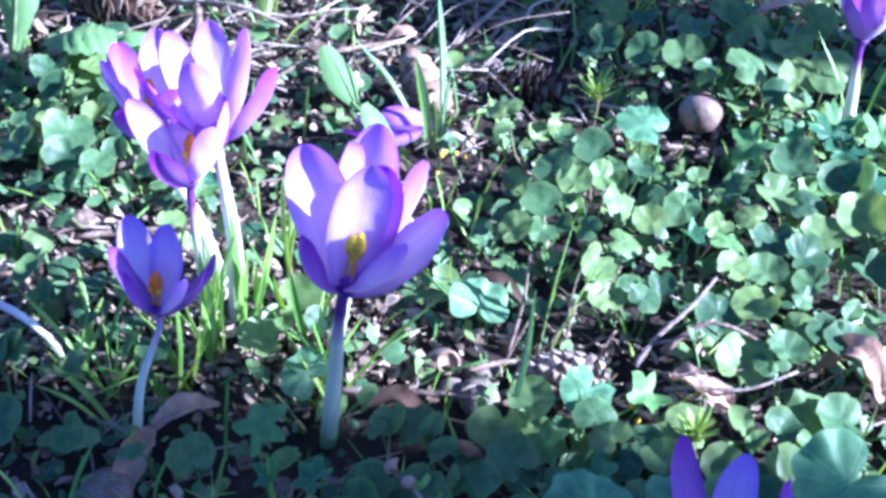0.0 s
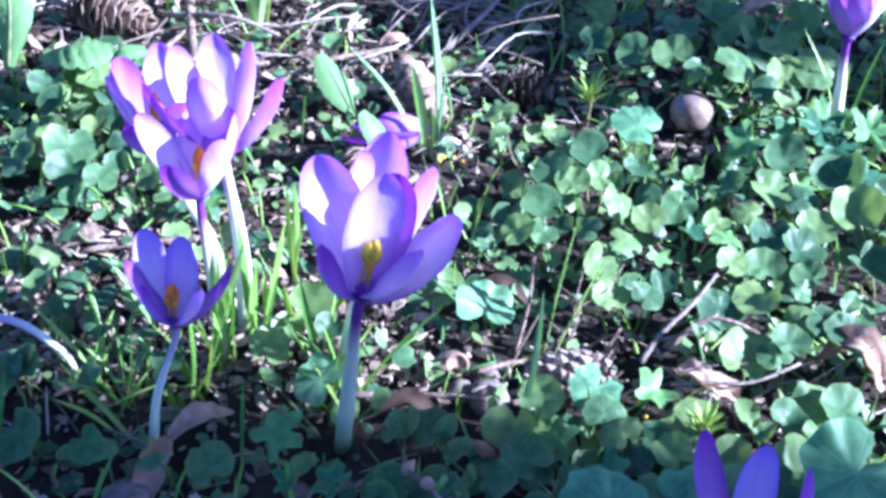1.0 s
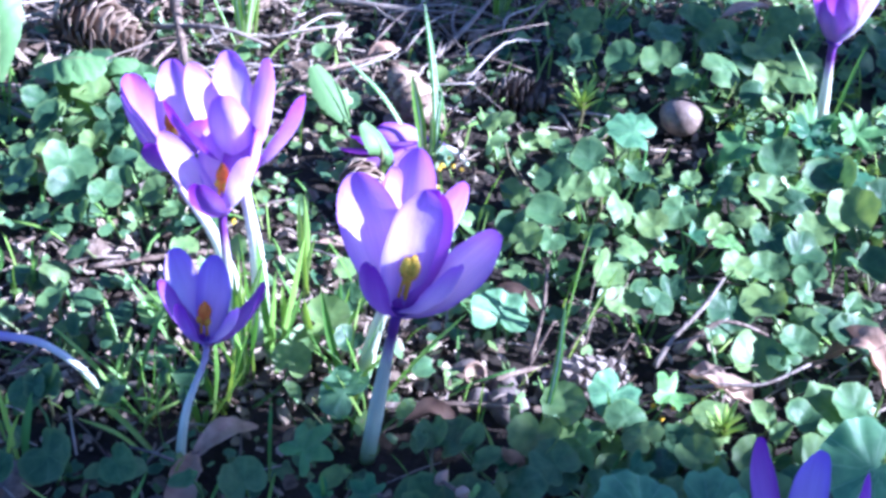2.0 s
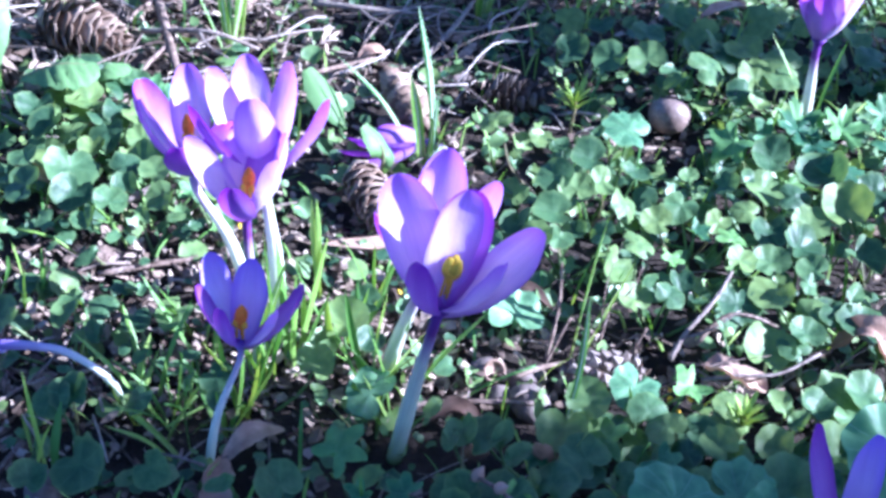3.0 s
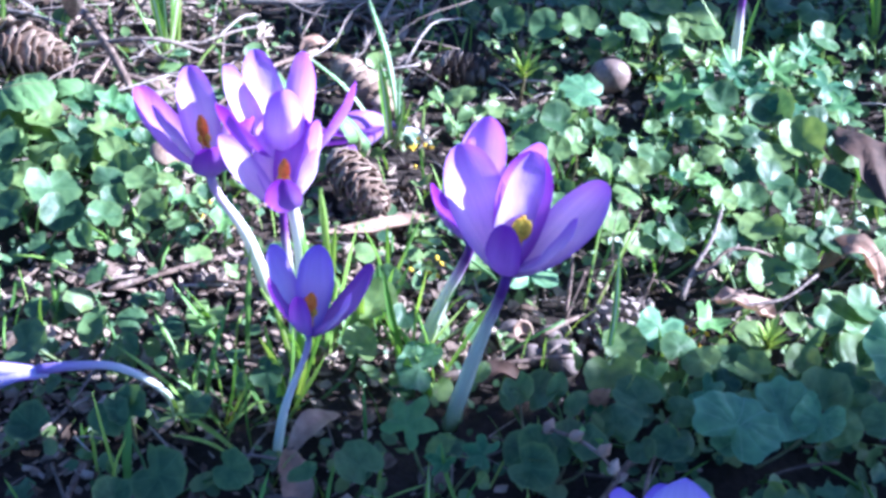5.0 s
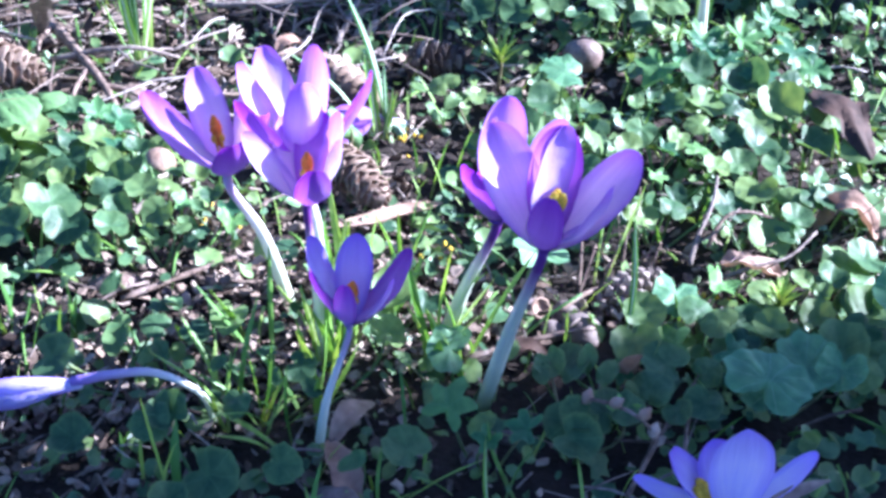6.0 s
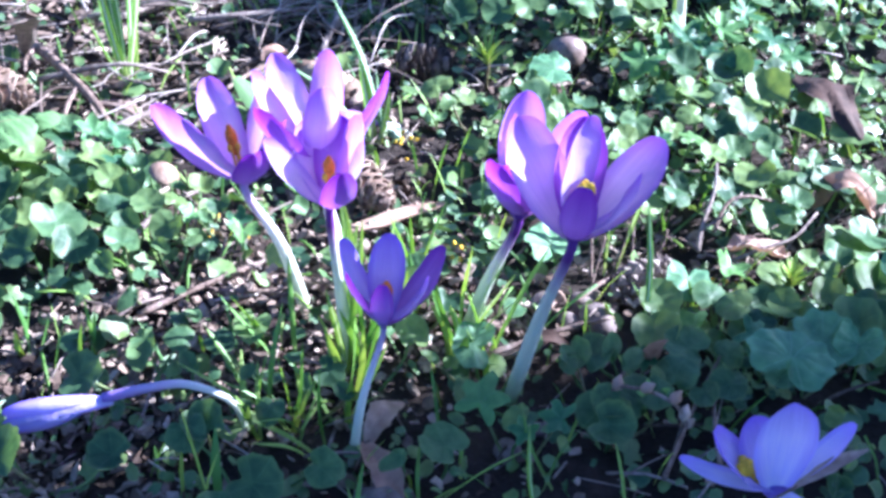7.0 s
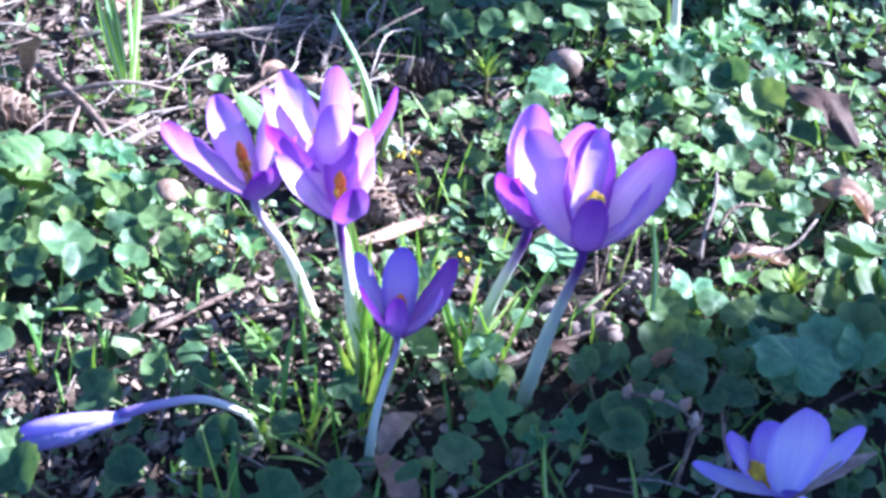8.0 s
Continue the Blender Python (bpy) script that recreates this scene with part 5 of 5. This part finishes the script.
broad_leaf([(-0.168, 0.566, 0.034), (-0.148, 0.557, 0.046), (-0.131, 0.560, 0.043)], 0.030, "broad puckered green leaf with raised veins", 1)
broad_leaf([(-0.188, 0.575, 0.020), (-0.186, 0.590, 0.050), (-0.190, 0.605, 0.075)], 0.024, "upright broad green leaf with raised veins", 2)
broad_leaf([(-0.015, 0.541, 0.018), (-0.022, 0.549, 0.028), (-0.032, 0.562, 0.040)], 0.016, "smooth paddle-shaped green leaf", 3, 0.01)
broad_leaf([(-0.137, 0.566, 0.030), (-0.128, 0.565, 0.040), (-0.119, 0.573, 0.037)], 0.017, "yellowish-green leaf with a pale withered rim", 5, 0.06)
broad_leaf([(-0.002, 0.497, 0.018), (-0.002, 0.498, 0.034), (-0.010, 0.503, 0.044)], 0.014, "small fresh green paddle-shaped leaf", 4, 0.01)


def seed_stalk(pts):
    t = thing("seed_stalk", *pts[0], "dry stalk with a row of pale seed heads", "plant")
    stem = part("stem", tube(pts, lambda u: 0.0007, 10, 6), BARK, t)
    line = bezier(pts, 12)
    for k in range(3, 13, 2):
        part("seed_head", lathe([(0.0004, -0.0026), (0.0019, -0.0014), (0.0023, 0.0006), (0.001, 0.0025), (0.0003, 0.0036)], 8, line[k] + Vector((0.0008 * (k % 4 - 1), 0, 0.001)), pose(0, 0, 0, 25 * (k % 3 - 1), 40, 0).to_3x3()), DRY, stem)


def yellow_crumbs(x, y, seed):
    rng = random.Random(seed)
    z = soil_height(x, y)
    t = thing("fallen_catkin", x, y, z, "crumbled bright yellow catkin bits on the litter", "litter", "catkins")
    for _ in range(7):
        p = Vector((x + rng.gauss(0, 0.005), y + rng.gauss(0, 0.005), z + rng.uniform(0.003, 0.012)))
        part("bit", lathe([(0.0002, -0.0012), (0.0008, -0.0006), (0.0009, 0.0004), (0.0004, 0.0012)], 7, p, pose(0, 0, 0, rng.uniform(-60, 60), rng.uniform(-60, 60), 0).to_3x3()), POLLEN, t)


for k, (x, y) in enumerate(((-0.072, 0.470), (0.004, 0.412), (0.098, 0.352), (0.026, 0.500), (0.15, 0.592))):
    yellow_crumbs(x, y, k)


seed_stalk([(-0.002, 0.305, 0.012), (0.008, 0.299, 0.031), (0.019, 0.286, 0.033), (0.027, 0.281, 0.024), (0.034, 0.288, 0.007)])


# ---- loose litter, grass and undergrowth ----
def cover_share(x, y):
    """How densely leaves clothe the soil, 0 to 1."""
    c = 0.0
    if x > 0.03 - 0.25 * max(0, y - 0.5) + 0.03 * math.sin(40 * y):
        c = 1.0
    if y < 0.335 - 0.15 * x:
        c = 0.75 if x > 0.05 else 0.14
    if x < -0.085 and 0.455 < y < 0.575:
        c = 1.0
    if -0.01 < x < 0.115 and 0.335 < y < 0.385 + 0.1 * max(0, x):
        c = 0.06
    if x < 0.06 and y > 0.57:
        c = 0.12
    if -0.2 < x < 0.03 and 0.345 < y < 0.455:
        c = max(c, 0.22)
    if -0.085 <= x < 0.03 and 0.455 <= y < 0.57:
        c = max(c, 0.25)
    if 0.02 < x < 0.11 and 0.545 < y < 0.62:
        c = 0.15
    if y > 0.6 and x > 0.06:
        c = 0.8
    if 0.02 < x < 0.19 and 0.575 < y < 0.70:
        c = 0.35
    for bx, by, br in ((0.149, 0.533, 0.022), (-0.006, 0.468, 0.026), (-0.095, 0.493, 0.016), (0.098, 0.538, 0.014), (0.016, 0.550, 0.024), (0.074, 0.556, 0.022), (0.22, 0.415, 0.022), (0.126, 0.344, 0.016), (0.159, 0.350, 0.016), (0.175, 0.345, 0.01)):
        if (x - bx) ** 2 + (y - by) ** 2 < br * br:
            c = 0.0
    c *= 0.55 + 0.9 * (0.5 + 0.5 * noise.noise((x * 30, y * 30, 9.0)))
    return c


def moved(shape, m):
    v, f, u = shape
    return [m @ Vector(p) for p in v], f, u


def outskirts(rng, n):
    """Places round the bed, thinning out away from it."""
    spots = []
    while len(spots) < n:
        x, y = rng.gauss(0.11, 0.55), rng.gauss(0.5, 0.55)
        if -0.3 < x < 0.52 and 0.15 < y < 0.95 or noise.noise((x * 5, y * 5, 4.0)) < rng.uniform(-0.4, 0.3):
            continue
        if (x - 0.1 - 0.93 * math.cos(SUN_AZ)) ** 2 + (y - 0.64 - 0.93 * math.sin(SUN_AZ)) ** 2 > 0.07 ** 2:
            spots.append((x, y))
    return spots


def make_cover():
    rng = random.Random(21)
    kinds = [leaf_shape(k, s, 14, 2) for k in ("round", "round", "oval", "lobed") for s in (3, 5, 8)]
    out = []
    while len(out) < 4600:
        x, y = rng.uniform(-0.3, 0.52), rng.uniform(0.15, 0.95)
        if rng.random() > cover_share(x, y) * (1.0 if y < 0.7 else 0.7):
            continue
        r = rng.uniform(0.003, 0.0068)
        z = soil_height(x, y) + rng.uniform(0.002, 0.015)
        out.append(moved(rng.choice(kinds), leaf_pose(rng, x, y, z, r, 34)))
    out += [moved(rng.choice(kinds), leaf_pose(rng, x, y, soil_height(x, y) + rng.uniform(0.003, 0.018), rng.uniform(0.005, 0.011), 34)) for x, y in outskirts(rng, 5000)]
    v, f, u = joined(out)
    tagged(new("undergrowth", mesh_of("undergrowth", v, f, COVER, u)), "dense low mat of small green leaves", "plants", kind="stuff")


def make_stems():
    rng = random.Random(22)
    out = []
    for _ in range(500):
        x, y = rng.uniform(-0.25, 0.45), rng.uniform(0.2, 0.8)
        if rng.random() > cover_share(x, y) + 0.1:
            continue
        z, a, l = soil_height(x, y), rng.uniform(0, 6.3), rng.uniform(0.01, 0.035)
        out.append(tube([(x, y, z), (x + math.cos(a) * l * 0.4, y + math.sin(a) * l * 0.4, z + 0.01), (x + math.cos(a) * l, y + math.sin(a) * l, z + rng.uniform(0.006, 0.02))], lambda u: 0.0006, 4, 4))
    v, f, u = joined(out)
    tagged(new("creeping_stems", mesh_of("creeping_stems", v, f, LAWN, u)), "thin green and brown creeping plant stems", "plants", kind="stuff")


def make_grass():
    rng = random.Random(23)
    out = []
    while len(out) < 1000:
        x, y = rng.uniform(-0.28, 0.5), rng.uniform(0.2, 0.9)
        if rng.random() > 0.25 + 0.5 * (noise.noise((x * 22, y * 22, 3)) > 0.1):
            continue
        z, a = soil_height(x, y), rng.uniform(0, 6.3)
        l, h = rng.uniform(0.004, 0.02), rng.uniform(0.008, 0.03)
        out.append(blade_shape((x, y, z - 0.002), (x + math.cos(a) * l, y + math.sin(a) * l, z + h), rng.uniform(0.0007, 0.0015), (0, 0, h * 0.15), rng, 4))
    v, f, u = joined(out)
    tagged(new("loose_grass", mesh_of("loose_grass", v, f, LAWN, u)), "scattered short fine green grass", "grass", kind="stuff")


def make_litter():
    rng = random.Random(24)
    chips, straws = [], []
    while len(chips) < 9000:
        x, y = rng.uniform(-0.3, 0.5), rng.uniform(0.18, 0.95)
        c = cover_share(x, y)
        if rng.random() < c * 0.75 or (y < 0.335 and rng.random() < 0.6) or (-0.04 < x < 0.11 and y < 0.385 and rng.random() < 0.7):
            continue
        z = soil_height(x, y) + rng.uniform(0.0, 0.005)
        s = rng.uniform(0.0012, 0.0045)
        m = Matrix.Translation((x, y, z)) @ pose(0, 0, 0, rng.gauss(0, 28), rng.gauss(0, 28), rng.uniform(0, 360)) @ Matrix.Diagonal((s, s * rng.uniform(0.3, 0.9), s, 1))
        n = 6
        ring = [(math.cos(2 * math.pi * k / n) * rng.uniform(0.6, 1.1), math.sin(2 * math.pi * k / n) * rng.uniform(0.6, 1.1), rng.uniform(-0.1, 0.25)) for k in range(n)]
        low = [(a * 0.9, b * 0.9, q - 0.22) for a, b, q in ring]
        F = [tuple(range(n)), tuple(range(2 * n - 1, n - 1, -1))] + [(k, k + n, (k + 1) % n + n, (k + 1) % n) for k in range(n)]
        chips.append(moved((ring + low, F, [(0, 0)] * (2 * n)), m))
    bare = [(rng.uniform(-0.26, 0.02), 0.36 + abs(rng.gauss(0.045, 0.035))) for _ in range(2000)] + [(rng.uniform(-0.24, -0.02), rng.uniform(0.24, 0.36)) for _ in range(150)] + [(rng.uniform(-0.24, -0.1), rng.uniform(0.25, 0.37)) for _ in range(220)] + [(rng.uniform(-0.02, 0.11), rng.uniform(0.345, 0.39)) for _ in range(110)]
    for x, y in bare:
        s = rng.uniform(0.0014, 0.0052)
        m = Matrix.Translation((x, y, soil_height(x, y) + rng.uniform(0.001, 0.008))) @ pose(0, 0, 0, rng.gauss(14, 30), rng.gauss(8, 30), rng.uniform(0, 360)) @ Matrix.Diagonal((s, s * rng.uniform(0.2, 0.75), s, 1))
        ring = [(math.cos(math.pi * k / 3) * rng.uniform(0.5, 1.15), math.sin(math.pi * k / 3) * rng.uniform(0.5, 1.15), rng.uniform(-0.15, 0.35)) for k in range(6)]
        low = [(a * 0.9, q * 0.9, h - 0.2) for a, q, h in ring]
        F = [tuple(range(6)), tuple(range(11, 5, -1))] + [(k, k + 6, (k + 1) % 6 + 6, (k + 1) % 6) for k in range(6)]
        chips.append(moved((ring + low, F, [(0, 0)] * 12), m))
    heap = [(rng.uniform(-0.26, 0.07), rng.uniform(0.57, 0.88)) for _ in range(1000)]
    for x, y in heap + outskirts(rng, 3000):
        z = soil_height(x, y) + rng.uniform(0.002, 0.012)
        s = rng.uniform(0.003, 0.011)
        m = Matrix.Translation((x, y, z)) @ pose(0, 0, 0, rng.gauss(0, 30), rng.gauss(0, 22), rng.uniform(0, 360)) @ Matrix.Diagonal((s, s * rng.uniform(0.12, 0.4), s * 0.5, 1))
        ring = [(math.cos(math.pi * k / 3) * rng.uniform(0.6, 1.1), math.sin(math.pi * k / 3) * rng.uniform(0.6, 1.1), rng.uniform(-0.15, 0.3)) for k in range(6)]
        low = [(a * 0.9, q * 0.9, h - 0.2) for a, q, h in ring]
        F = [tuple(range(6)), tuple(range(11, 5, -1))] + [(k, k + 6, (k + 1) % 6 + 6, (k + 1) % 6) for k in range(6)]
        chips.append(moved((ring + low, F, [(0, 0)] * 12), m))
    while len(straws) < 1500:
        x, y = rng.uniform(-0.3, 0.5), rng.uniform(0.18, 0.95)
        dry = 1.0 if (x < 0.06 and y > 0.55) else 0.5
        if rng.random() > dry or rng.random() < cover_share(x, y) * 0.85 or (x - 0.149) ** 2 + (y - 0.53) ** 2 < 0.035 ** 2:
            continue
        z, a, l = soil_height(x, y) + rng.uniform(0.001, 0.009), rng.gauss(0.2, 0.9), rng.uniform(0.006, 0.03)
        d = Vector((math.cos(a), math.sin(a), rng.gauss(0, 0.15))) * l
        p = Vector((x, y, z))
        r = rng.uniform(0.00025, 0.0007)
        straws.append(tube([p, p + d * 0.5 + Vector((0, 0, l * rng.uniform(0, 0.15))), p + d], lambda u: r, 4, 4, 0.0))
    for _ in range(260):
        x, y = rng.uniform(-0.24, 0.07), rng.uniform(0.56, 0.8)
        z, a, l = soil_height(x, y) + rng.uniform(0.003, 0.022), rng.gauss(0.25, 1.0), rng.uniform(0.02, 0.07)
        d = Vector((math.cos(a), math.sin(a), rng.gauss(0, 0.12))) * l
        p, r = Vector((x, y, z)), rng.uniform(0.0003, 0.0008)
        straws.append(tube([p, p + d * 0.5 + Vector((rng.gauss(0, 0.004), rng.gauss(0, 0.004), l * rng.uniform(0, 0.12))), p + d], lambda u: r, 6, 5, 0.0))
    v, f, u = joined(chips)
    tagged(new("leaf_litter", mesh_of("leaf_litter", v, f, LITTER, None, False)), "crumbled brown and tan litter of bark and leaves", "litter", kind="stuff")
    v, f, u = joined(straws)
    tagged(new("dry_straw", mesh_of("dry_straw", v, f, STRAW, None)), "scattered pale dry stems and needles", "litter", kind="stuff")


def make_seedlings():
    rng = random.Random(31)
    kinds = [leaf_shape(k, s, 8, 1) for k in ("round", "oval", "lobed") for s in (2, 6)]
    out = []
    while len(out) < 3600:
        x, y = rng.uniform(-0.26, 0.45), rng.uniform(0.2, 0.85)
        if noise.noise((x * 26, y * 26, 15.0)) < rng.uniform(-0.35, 0.3):
            continue
        out.append(moved(rng.choice(kinds), leaf_pose(rng, x, y, soil_height(x, y) + rng.uniform(0.002, 0.012), rng.uniform(0.0014, 0.0036), 40)))
    v, f, u = joined(out)
    tagged(new("seedlings", mesh_of("seedlings", v, f, COVER, u)), "tiny green seedlings and moss tips between litter", "plants", kind="stuff")


make_cover()
make_seedlings()
make_stems()
make_grass()
make_litter()
